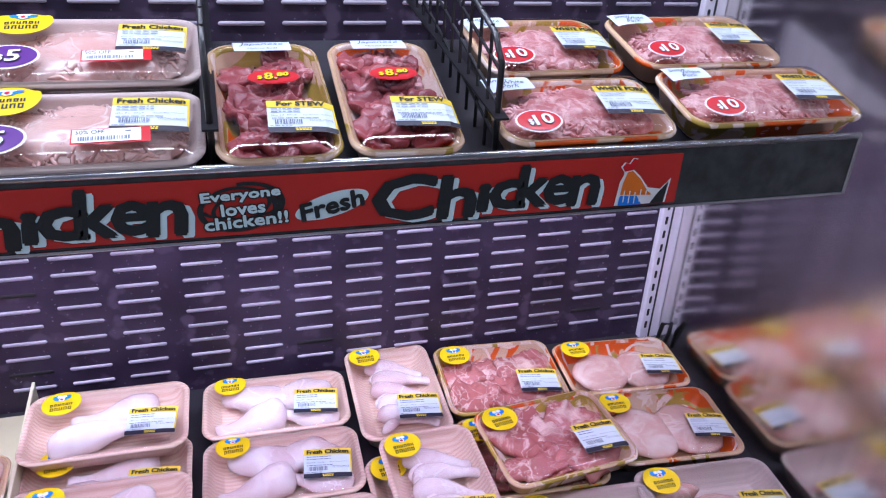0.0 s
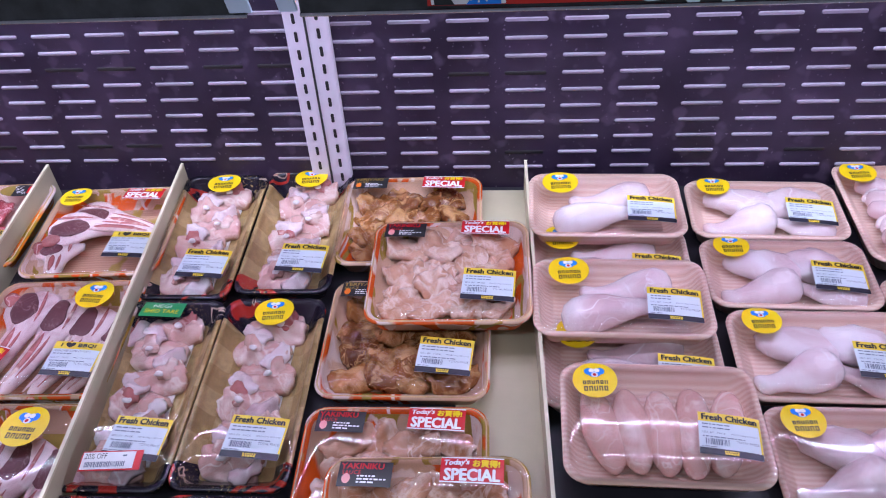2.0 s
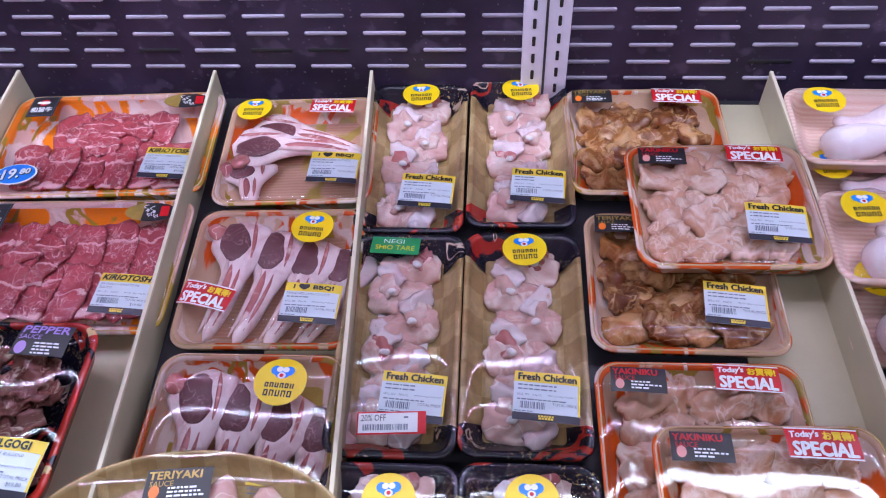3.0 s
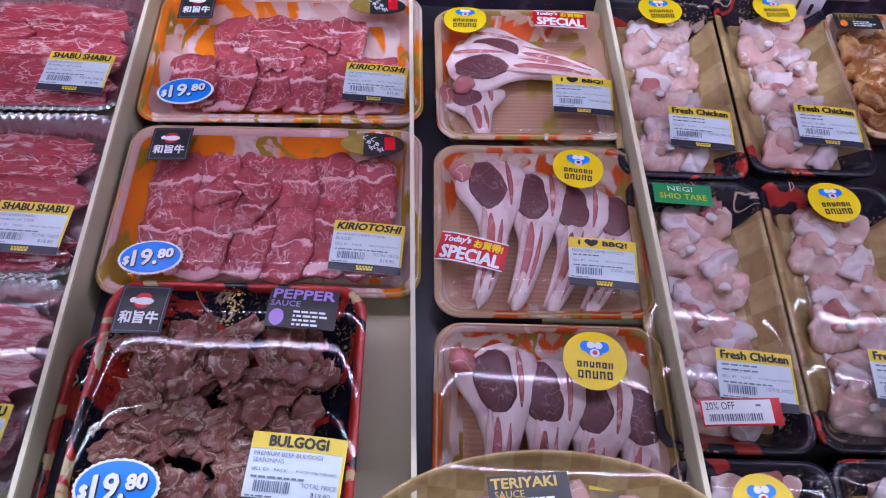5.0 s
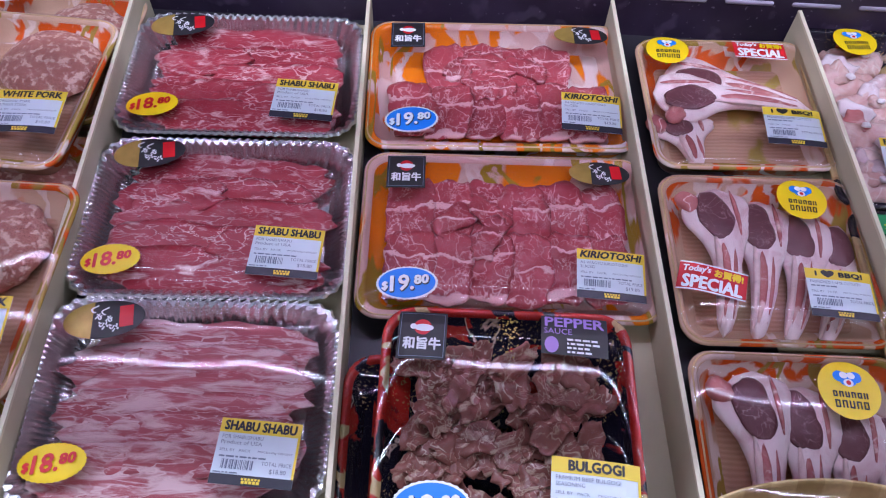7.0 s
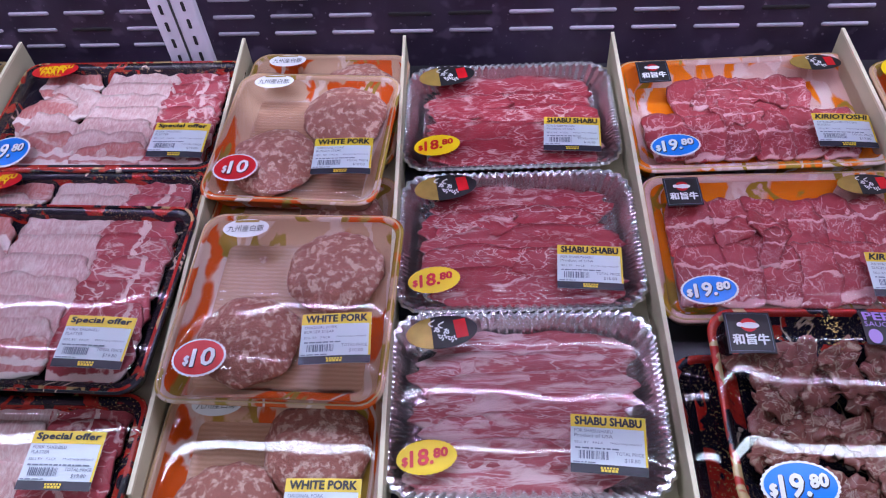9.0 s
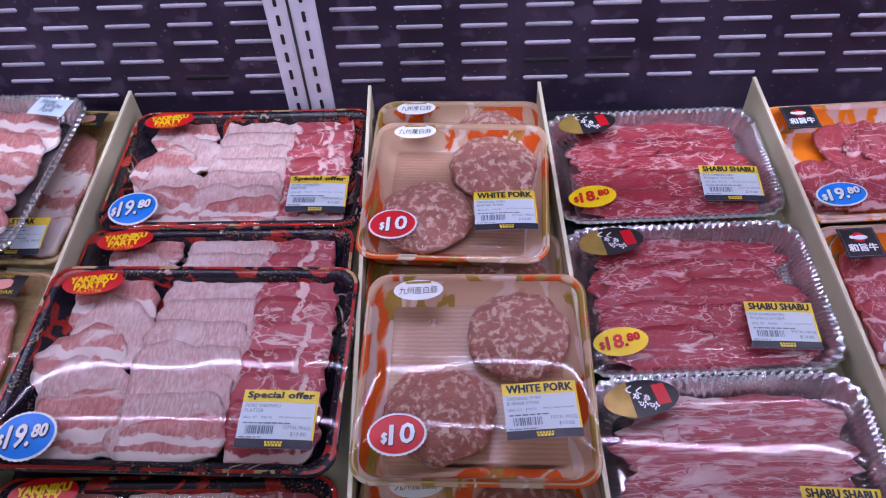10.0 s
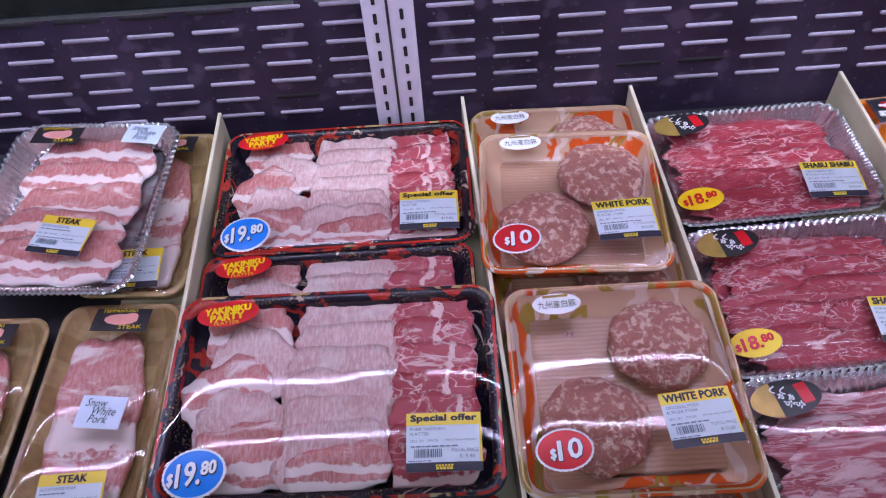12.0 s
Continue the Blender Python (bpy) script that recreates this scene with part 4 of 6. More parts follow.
# cream dividers with a foot
for back, front in ((-0.405, -0.374), (-0.203, -0.172), (0.285, 0.302), (-1.410, -1.408), (-1.117, -1.088), (-0.916, -0.885), (-0.667, -0.642)):
    d = thing("shelf_divider", pose(0, 0, 0), "cream board divider standing between rows of packs", "divider", "cream dividers")
    y0, y1 = -0.575, -0.010
    ang = math.atan2(front - back, y1 - y0)

    def along(y, dx, dz):
        k = (y - y1) / (y0 - y1)
        return (back + (front - back) * k + dx, y, FLOOR_Z + SLOPE * y + dz)
    hgt = 0.052
    prof = [(-0.0015, 0.0), (0.0015, 0.0), (0.0015, hgt - 0.001), (0.0008, hgt), (-0.0008, hgt), (-0.0015, hgt - 0.001)]
    rings = [[along(y, dx, dz) for dx, dz in prof] for y in (y0, y0 + 0.004, -0.3, y1 - 0.004, y1)]
    rings[0] = [(x, y, z if dz < 0.01 else z - 0.006) for (x, y, z), (dx, dz) in zip(rings[0], prof)]
    part("upright_board", loft(rings, True, True), M["cream"], d)
    part("top_edge", loft([[along(y, dx, hgt + dz) for dx, dz in ((-0.0019, -0.002), (0.0019, -0.002), (0.0019, 0.0012), (-0.0019, 0.0012))] for y in (y0 + 0.004, y1)], True, True), M["cream_edge"], d, "pale board edge")
    part("foot", loft([[along(y, dx, dz) for dx, dz in ((-0.092, 0.0005), (-0.0015, 0.0005), (-0.0015, 0.0022), (-0.092, 0.0022))] for y in (y0, y1)], True, True), M["cream"], d)

# upper shelves, tilted forwards, with price rails
FRONT, BACK = -0.372, -0.142       # an air gap stays open behind the shelf
for x0, x1, index in ((0.112, 1.136, 0), (-1.20, 0.074, 1), (-2.40, -1.21, 2)):
    sh = thing("upper_shelf", pose(0, 0, 0), "dark tilted steel shelf with a metal-edged price rail", "shelf", "upper shelves")
    zf, zb = 1.268, 1.268 + (BACK - FRONT - 0.004) * SHELF_SLOPE
    part("shelf_plate", loft([[(x, FRONT + 0.004, zf - 0.003), (x, BACK, zb - 0.003), (x, BACK, zb + 0.001), (x, FRONT + 0.004, zf + 0.001)] for x in (x0 + 0.004, x1 - 0.004)], True, True), M["deck"], sh)
    part("price_rail", box(x0, x1, FRONT - 0.004, FRONT + 0.003, 1.233, 1.289, 0.0015), M["rail"], sh, "dark smeared price rail")
    part("rail_lip", tube([(x0, FRONT - 0.002, 1.2905), (x1, FRONT - 0.002, 1.2905)], 0.0036, 10), M["chrome"], sh, "bright metal lip", True)
    part("rail_bead", box(x0, x1, FRONT - 0.006, FRONT - 0.003, 1.2315, 1.2345, 0.0008), M["chrome"], sh)
    part("rail_end", box(x0 if index else x1 - 0.004, x0 + 0.004 if index else x1, FRONT - 0.006, FRONT + 0.004, 1.233, 1.290, 0.001), M["chrome"], sh)
    part("bracket", loft([[(x, -0.30, 1.262), (x, -0.012, 1.335), (x, -0.012, 1.26)] for x in (x0 + 0.006, x0 + 0.009)], True, True), M["post"], sh)
    part("bracket", loft([[(x, -0.30, 1.262), (x, -0.012, 1.335), (x, -0.012, 1.26)] for x in (x1 - 0.009, x1 - 0.006)], True, True), M["post"], sh)
    led = thing("led_strip", pose(0, 0, 0), "slim lamp strip with white and pink diodes under the shelf", "light", "lamp strips")
    for y in (-0.220, -0.312):
        part("strip_housing", box(x0 + 0.01, x1 - 0.01, y - 0.010, y + 0.010, 1.2310, 1.2390, 0.001), M["post"], led)
        white, pink = [], []
        n = int((x1 - x0 - 0.03) / 0.0062)
        for i in range(n):
            x = x0 + 0.015 + 0.0062 * i
            q = ([(x - 0.0022, y - 0.0038, 1.2298), (x - 0.0022, y + 0.0038, 1.2298), (x + 0.0022, y + 0.0038, 1.2298), (x + 0.0022, y - 0.0038, 1.2298)], [(0, 1, 2, 3)])
            (pink if i % 2 else white).append(q)
        tagged(part("diodes", merge(*white), M["led_white"], led), "", "", "", "stuff")
        tagged(part("diodes", merge(*pink), M["led_pink"], led), "", "", "", "stuff")
for x0, x1 in ((0.062, 0.078), (0.098, 0.1105)):
    clip = loft([[(x0 - 0.006, FRONT - 0.006, 1.274), (x1 - 0.006, FRONT - 0.006, 1.274), (x1 + 0.001, FRONT - 0.006, 1.237), (x0 + 0.001, FRONT - 0.006, 1.237)], [(x0 - 0.006, FRONT - 0.009, 1.274), (x1 - 0.006, FRONT - 0.009, 1.274), (x1 + 0.001, FRONT - 0.009, 1.237), (x0 + 0.001, FRONT - 0.009, 1.237)]], True, True)
    part("rail_clip", clip, M["sky_ink"], case, "pale blue plastic clip at the rail end")
part("canopy_strip", box(LEFT + 0.05, RIGHT - 0.05, -0.19, -0.13, 2.032, 2.05, 0.003), M["post"], case, "white lamp housing under the canopy")

# the red banner on the rail
banner = thing("shelf_banner", pose(0, FRONT - 0.0055, 1.2605, 90), "red banner with black brush lettering along the shelf edge", "sign")


def on_banner(name, shape, layer, mat, parent, label=""):
    pts, faces = shape
    return part(name, ([(q[0], q[1], 0.0002 + 0.0006 * layer + (q[2] if len(q) > 2 else 0)) for q in pts], faces), mat, parent, label)


sheet_part = part("banner_sheet", box(0.203, 0.942, -0.0235, 0.0235, -0.001, 0.0), M["red"], banner, "red vinyl")
for x0 in (0.321, 0.663):
    word = ((("C", 0.024, -0.001, 0.050, 0.037), ("h", 0.070, -0.003, 0.030, 0.036), ("i", 0.0925, -0.006, 0.008, 0.022), ("c", 0.112, -0.004, 0.027, 0.024), ("k", 0.137, 0.002, 0.026, 0.036), ("e", 0.160, -0.003, 0.024, 0.025), ("n", 0.185, -0.005, 0.026, 0.026)))
    pale, dark = [], []
    for ch, dx, dy, w, h in word:
        pale.append(thick_text(ch, x0 + dx + 0.0050, dy - 0.0030, w, h, 0.0014, 0.1))
        dark.append(thick_text(ch, x0 + dx, dy, w, h, 0.0020, 0.1))
    on_banner("banner_letters", merge(*pale), 1, M["sign_pale"], banner, "pale shadow of the letters")
    on_banner("banner_letters", merge(*dark), 2, M["sign_black"], banner, "black brush letters")
for cx in (0.290, 0.629):
    on_banner("banner_oval", flat_oval(cx, -0.003, 0.060, 0.020, 40, 0, 15), 1, M["sign_pale"], banner)
    on_banner("banner_letters", thick_text("Fresh", cx, -0.003, 0.050, 0.014, 0.0008, 0.1, 13), 2, M["sign_black"], banner)
for k, (wide, high, turn, gap) in enumerate(((0.066, 0.040, 8, 5), (0.054, 0.034, -6, 9), (0.046, 0.024, 14, 3), (0.062, 0.020, 2, 7))):
    ring = []
    for r in (1.0, 0.86):
        pts = flat_oval(0.560, 0.0, wide * r, high * r, 40, 0, turn)[0][81:]
        ring.append(pts)
    on_banner("banner_swirl", (ring[0] + ring[1], [(i, (i + 1) % 40, 40 + (i + 1) % 40, 40 + i) for i in range(40) if not gap * 2 <= i < gap * 2 + 7]), 1 + 0.1 * k, M["sign_black"], banner, "black brush swirl")
for text, y, w, dx in (("Everyone", 0.0095, 0.058, 0), ("loves", -0.001, 0.032, 0.001), ("chicken!!", -0.0115, 0.062, 0.003)):
    on_banner("banner_shade", thick_text(text, 0.560 + dx, y, w, 0.0095, 0.0016, 0, 3), 1.6, M["sign_black"], banner)
for text, y, w, dx in (("Everyone", 0.0095, 0.058, 0), ("loves", -0.001, 0.032, 0.001), ("chicken!!", -0.0115, 0.062, 0.003)):
    on_banner("banner_letters", thick_text(text, 0.560 + dx, y, w, 0.0095, 0.0005, 0, 3), 2, M["sign_pale"], banner)
for cx, s in ((0.232, 1), (0.905, -1)):
    body = [(0.024, -0.0225), (0.022, -0.002), (0.019, 0.006), (0.020, 0.010), (0.013, 0.012), (0.004, 0.004), (-0.006, -0.008), (-0.018, -0.010), (-0.027, 0.000), (-0.025, -0.0225)]
    white = [(x * 1.05, y + 0.0012 if y > -0.02 else y) for x, y in body]
    comb = [(0.020, 0.010), (0.023, 0.014), (0.020, 0.018), (0.016, 0.0165), (0.013, 0.0215), (0.008, 0.0205), (0.010, 0.015), (0.012, 0.011)]

    def flip(shape):
        pts = [(cx + s * x, y) for x, y in shape]
        return (pts, [tuple(range(len(pts))) if s > 0 else tuple(reversed(range(len(pts))))])
    on_banner("rooster_outline", flip(white), 1, M["white"], banner)
    on_banner("rooster_comb", flip([(x * 1.06, y * 1.03) for x, y in comb]), 1.4, M["white"], banner)
    on_banner("rooster_comb", flip(comb), 2.2, M["crimson"], banner)
    on_banner("rooster_tail", flip([(-0.024, -0.0225), (-0.026, -0.002), (-0.017, -0.012), (-0.010, -0.0225)]), 2, M["sign_black"], banner)
    on_banner("rooster_body", flip([(0.021, -0.012), (0.020, -0.001), (0.017, 0.009), (0.012, 0.010), (0.003, 0.002), (-0.006, -0.010), (-0.012, -0.014)]), 2, M["orange_ink"], banner)
    on_banner("rooster_breast", flip([(0.022, -0.0225), (0.021, -0.013), (0.004, -0.014), (-0.002, -0.0225)]), 2, M["blue"], banner)
    rays = merge(*[flat_rect(cx + s * (-0.010 + 0.0055 * i), -0.0155 + 0.001 * (i % 3), 0.0012, 0.012 - 0.001 * (i % 2), 1, 1) for i in range(6)])
    on_banner("rooster_feathers", rays, 3, M["white"], banner)


# ---- contents ----
RNG = random.Random(11)


def drumstick(pk, cx, cy, cz, length, rot, fat=1.0, seed=0, name="drumstick"):
    prof = ((0.0, 0.35), (0.04, 0.72), (0.13, 0.95), (0.28, 1.0), (0.45, 0.84), (0.60, 0.60), (0.72, 0.44), (0.84, 0.38), (0.92, 0.46), (0.97, 0.42), (1.0, 0.2))
    rings, n, r0 = [], 18, 0.0245 * fat
    c, s = math.cos(radians(rot)), math.sin(radians(rot))
    for t, r in prof:
        ring = []
        for i in range(n):
            a = 2 * math.pi * i / n
            x = (t - 0.45) * length
            y = math.cos(a) * r * r0 + 0.006 * math.sin(t * 3)
            z = max(-0.6, math.sin(a)) * r * r0 * 0.74
            k = 1 + 0.16 * bump3(x, y, z, 45, seed) + 0.06 * bump3(x, y, z, 110, seed)
            y, z = y * k, z * k
            ring.append((cx + x * c - y * s, cy + x * s + y * c, cz + z))
        rings.append(ring)
    pk.meat(name, loft(rings, True, True), M["skin"])


def drum_pack(m, w, l, seed, sticker=True, second=False):
    pk = Pack(m, w, l, "peach foam tray of pale chicken drumsticks under cling film", M["foam"], M["foam"], "chicken packs", seed=seed, category="chicken pack")
    drumstick(pk, -0.012, -0.020, 0.018, 0.120, 8 + seed % 5, 1.05, seed)
    drumstick(pk, 0.012, 0.022, 0.018, 0.105, 186 + seed % 7, 0.95, seed + 3)
    pk.disc((-w * 0.29, l * 0.27), 0.046, 3)
    pk.price_label("Fresh Chicken", (w * 0.28, -l * 0.16), -4, 0.058, seed=seed)
    return pk


def leg_pack(m, w, l, seed, at=(0.27, -0.12)):
    pk = Pack(m, w, l, "peach foam tray of whole chicken legs under cling film", M["foam"], M["foam"], "chicken packs", seed=seed, category="chicken pack")
    drumstick(pk, -0.030, -0.018, 0.018, 0.095, 200, 1.05, seed)
    pk.meat("chicken_thigh", blob(-0.020, 0.018, 0.017, 0.050, 0.026, 0.016, -14, 0.22, 38, seed), M["skin"])
    pk.meat("chicken_thigh", blob(0.035, 0.020, 0.018, 0.042, 0.028, 0.017, 10, 0.22, 38, seed + 2), M["skin"])
    drumstick(pk, 0.045, -0.022, 0.016, 0.085, 160, 0.8, seed + 4)
    pk.disc((-w * 0.31, l * 0.33), 0.042, 2)
    pk.price_label("Fresh Chicken", (w * at[0], l * at[1]), -6, 0.058, seed=seed)


def wing_pack(m, w, l, seed):
    pk = Pack(m, w, l, "peach foam tray of overlapping chicken wings under cling film", M["foam"], M["foam"], "chicken packs", seed=seed, category="chicken pack")
    for i in range(5):
        y = 0.050 - 0.026 * i
        drumstick(pk, 0.002 + 0.006 * (i % 2), y, 0.015 + 0.001 * i, 0.086, -24 + 14 * (i % 2) + seed % 5, 0.66, seed + i, "chicken_wing")
        pk.meat("wing_tip", blob(-0.020, y - 0.008, 0.014 + 0.001 * i, 0.018, 0.008, 0.009, 40, 0.2, 60, seed + i + 30, 2), M["skin"])
    pk.disc((-w * 0.27, l * 0.36), 0.045, 2)
    pk.price_label("Fresh Chicken", (w * 0.17, -l * 0.26), -6, 0.058, seed=seed)


def lump_pack(m, w, l, seed, rim, inside, label, mat, title, n, size, sticker=(-0.33, 0.30), at=(0.27, -0.18), turn=-5, spread=0.62, flat=0.45, name="chicken_piece", disc=True, category="chicken pack", tall=0.018, group="chicken packs"):
    """A pack of loose pieces laid side by side."""
    pk = Pack(m, w, l, label, rim, inside, group, seed=seed, category=category)
    rng = random.Random(seed)
    cols = max(1, round(math.sqrt(n * w / l)))
    rows = math.ceil(n / cols)
    for i in range(n):
        c, r = i % cols, i // cols
        x = ((c + 0.5) / cols - 0.5) * w * spread * 1.12 + rng.uniform(-0.004, 0.004)
        y = ((r + 0.5) / rows - 0.5) * l * spread * 1.12 + rng.uniform(-0.004, 0.004)
        if flat > 0.4:
            pk.meat(name, sheet(x, y, tall * 1.0 + rng.uniform(0, 0.007), size * rng.uniform(1.7, 2.3), size * rng.uniform(1.1, 1.6), rng.uniform(-60, 60), 0.009, (rng.uniform(-0.15, 0.15), rng.uniform(-0.15, 0.15)), 0.010, 0.18, seed + i * 3, 16, 12, -0.006), mat)
        else:
            pk.meat(name, blob(x, y, tall * 0.75 + rng.uniform(0, 0.003), size * rng.uniform(0.8, 1.2), size * flat * rng.uniform(0.9, 1.35), tall * rng.uniform(0.6, 0.85), rng.uniform(-40, 40), 0.25, 52, seed + i * 3), mat)
    if disc:
        pk.disc((w * sticker[0], l * sticker[1]), 0.046, 2)
    if title:
        pk.price_label(title, (w * at[0], l * at[1]), turn, 0.060, seed=seed)
    return pk


def strip_pack(m, w, l, seed, sticker, extra=""):
    """A long pack of boned thighs in a checked tray with black ends."""
    pk = Pack(m, w, l, "long checked tray of pale chicken pieces under cling film", M["check"], M["check"], "long chicken packs", seed=seed, category="chicken pack", corner=0.018)
    for start in (0, 14):
        rings = []
        for inset, z in ((0.0105, 0.003), (0.0033, pk.deep - 0.0035), (-0.0006, pk.deep - 0.001), (0.0005, pk.deep + 0.0018), (0.006, pk.deep + 0.0014), (0.0075, pk.deep - 0.001), (0.022, 0.006)):
            pts = rounded(w - 2 * inset, l - 2 * inset, max(0.018 - inset * 0.6, 0.004), 6)[start:start + 14]
            s = 1 if start == 0 else -1
            rings.append([(pts[0][0], pts[0][1] - s * 0.012, z)] + [(x, y, z) for x, y in pts] + [(pts[-1][0], pts[-1][1] - s * 0.012, z)])
        n = 16
        part("tray_end", ([q for r in rings for q in r], [(k * n + i, k * n + i + 1, (k + 1) * n + i + 1, (k + 1) * n + i) for k in range(len(rings) - 1) for i in range(n - 1)]), M["black_print"], pk.ob, "black and red printed tray end", True)
    part("pad", box(-w * 0.22, w * 0.22, -l * 0.34, l * 0.34, 0.0035, 0.006), M["pad"], pk.ob, "white absorbent pad")
    rng = random.Random(seed)
    rows = 6 if l > 0.2 else 3
    for i in range(rows):
        y = l * 0.35 - i * l * 0.70 / (rows - 1)
        sx = -1 if i % 2 else 1
        pk.meat("chicken_piece", sheet(0.005 * sx, y, 0.021, 0.066, 0.040, 12 * sx + rng.uniform(-8, 8), 0.010, (0, 0.1), 0.008, 0.14, seed + i, 18, 12, -0.007), M["flesh"])
        pk.meat("chicken_skin", sheet(-0.014 * sx, y - 0.012, 0.026, 0.036, 0.020, -35 * sx + rng.uniform(-20, 20), 0.005, (0, 0.1), 0.008, 0.22, seed + i + 20, 12, 8, -0.005), M["skin"])
        pk.meat("chicken_piece", sheet(0.016 * sx, y + 0.008, 0.026, 0.026, 0.018, 60 * sx, 0.006, (0, 0.1), 0.007, 0.3, seed + i + 40, 10, 8, -0.004), M["thigh" if i % 3 == 0 else "flesh"])
        pk.meat("bone_end", blob(0.012 * sx, y - 0.003, 0.029, 0.005, 0.004, 0.003, 0, 0.4, 120, seed + i, 2), M["pad"])
    if sticker == "disc":
        pk.disc((0.002, l * 0.40 if l > 0.2 else l * 0.24), 0.046, 4)
    else:
        base = pk.lay("sauce_sticker", flat_rect(0, 0, 0.052, 0.024), (-0.012, l * 0.42), 0, M["green"], None, "green sauce sticker with white and yellow letters", -3)
        pk.lay("sticker_text", flat_text("NEGI", -0.002, 0.0055, 0.022, 0.006), (-0.012, l * 0.42), 1, M["white"], base, "", -3)
        pk.lay("sticker_text", flat_text("SHIO TARE", 0, -0.0035, 0.042, 0.0065), (-0.012, l * 0.42), 1, M["disc"], base, "", -3)
    if l > 0.2:
        pk.price_label("Fresh Chicken", (w * 0.16, -l * 0.28), -4, 0.060, seed=seed)
    if extra:
        pk.discount(extra, (w * 0.02, -l * 0.385), 3)


def chop(pk, cx, cy, cz, length, rot, seed=0, bend=1.0):
    """A lamb cutlet: a round eye with a rim of fat and a long curved tail."""
    c, s = math.cos(radians(rot)), math.sin(radians(rot))

    def place(x, y, z):
        return (cx + x * c - y * s, cy + x * s + y * c, cz + z)
    rings, n = [], 14
    for t in [i / 22 for i in range(23)]:
        wide = 0.5 * (0.038 * math.exp(-((t - 0.20) / 0.20) ** 2) + 0.033 * (1 - t) ** 0.35 * min(1, t * 9 + 0.15))
        mx, my = t * length, -bend * length * 0.30 * t ** 1.8
        slope = -bend * 0.54 * t ** 0.8
        nx = -slope / math.hypot(1, slope)
        ny = 1 / math.hypot(1, slope)
        ring = []
        for i in range(n):
            a = 2 * math.pi * i / n
            o, z = math.cos(a) * wide * (1 + 0.10 * bump3(t * 3, i * 0.4, 0, 3, seed)), math.sin(a) * 0.0075 * min(1, 0.3 + 6 * t, 0.3 + 8 * (1 - t))
            ring.append(place(mx + nx * o, my + ny * o, z + 0.0012 * bump3(t, a, 1, 4, seed)))
        rings.append(ring)
    fat = pk.meat("lamb_chop", loft(rings, True, True), M["lamb_fat"])
    eye_v, eye_f = blob(0, 0, 0, min(0.027, length * 0.19), 0.0170, 0.0030, -6, 0.16, 42, seed)
    part("lean_eye", ([place(x + length * 0.21, y - 0.0085, z + 0.0066) for x, y, z in eye_v], eye_f), M["lamb"], fat, "dark red lean eye", True)
    for shift, stops, thick, mat in ((-0.0045, (0.40, 0.52, 0.64, 0.76, 0.90), 0.0042, "thigh"), (-0.0115, (0.34, 0.48, 0.62, 0.78, 0.95), 0.0034, "bone"), (0.0070, (0.42, 0.55, 0.68, 0.80, 0.92), 0.0020, "thigh"), (0.0175, (0.06, 0.14, 0.24, 0.32, 0.40), 0.0022, "thigh")):
        strip_v, strip_f = tube([(length * t, -bend * length * 0.30 * t ** 1.8 + shift * (1 - 0.35 * t), 0.0072 - 0.0015 * t) for t in stops], thick, 8, [thick * 0.3, thick, thick * 1.1, thick * 0.9, thick * 0.3])
        part("lean_strip" if mat == "thigh" else "rib_bone", ([place(x, y, 0.0066 + (z - 0.0066) * 0.55) for x, y, z in strip_v], strip_f), M[mat], fat, "", True)
    knob_v, knob_f = blob(0, 0, 0, 0.013, 0.010, 0.006, 30, 0.3, 80, seed + 5)
    part("chine_bone", ([place(x + length * 0.06, y - 0.026, z + 0.004) for x, y, z in knob_v], knob_f), M["thigh"], fat, "", True)


def bbq_pack(m, w, l, kind, seed):
    pk = Pack(m, w, l, "orange-printed tray of lamb cutlets under cling film", M["orange_print"], M["wood_plain"], "lamb packs", seed=seed, category="lamb pack", dome=0.010)
    if kind == 0:
        chop(pk, -0.062, 0.036, 0.019, 0.140, 2, seed, 1.1)
        chop(pk, -0.080, 0.000, 0.025, 0.150, 14, seed + 1, 1.1)
        chop(pk, -0.058, -0.020, 0.018, 0.06, -75, seed + 2, 0.3)
        pk.disc((-w * 0.33, l * 0.36), 0.044, -4)
        pk.special((w * 0.20, l * 0.36), -4, 0.055)
    else:
        for i in range(4):
            chop(pk, -0.046 + 0.041 * i, 0.070 - 0.009 * i - (0.004 if kind == 2 else 0), 0.0250 - 0.0048 * i, 0.140 - 0.006 * i, -72 - 5 * i, seed + i, 1.35)
        if kind == 1:
            pk.disc((w * 0.20, l * 0.32), 0.046, -6)
            pk.special((-w * 0.33, -l * 0.18), -16, 0.058)
        else:
            pk.disc((w * 0.18, l * 0.30), 0.050, -4)
    pk.price_label("I ♥ BBQ!", (w * 0.26, -l * (0.24 if kind < 2 else 0.36)), -4, 0.058, seed=seed)


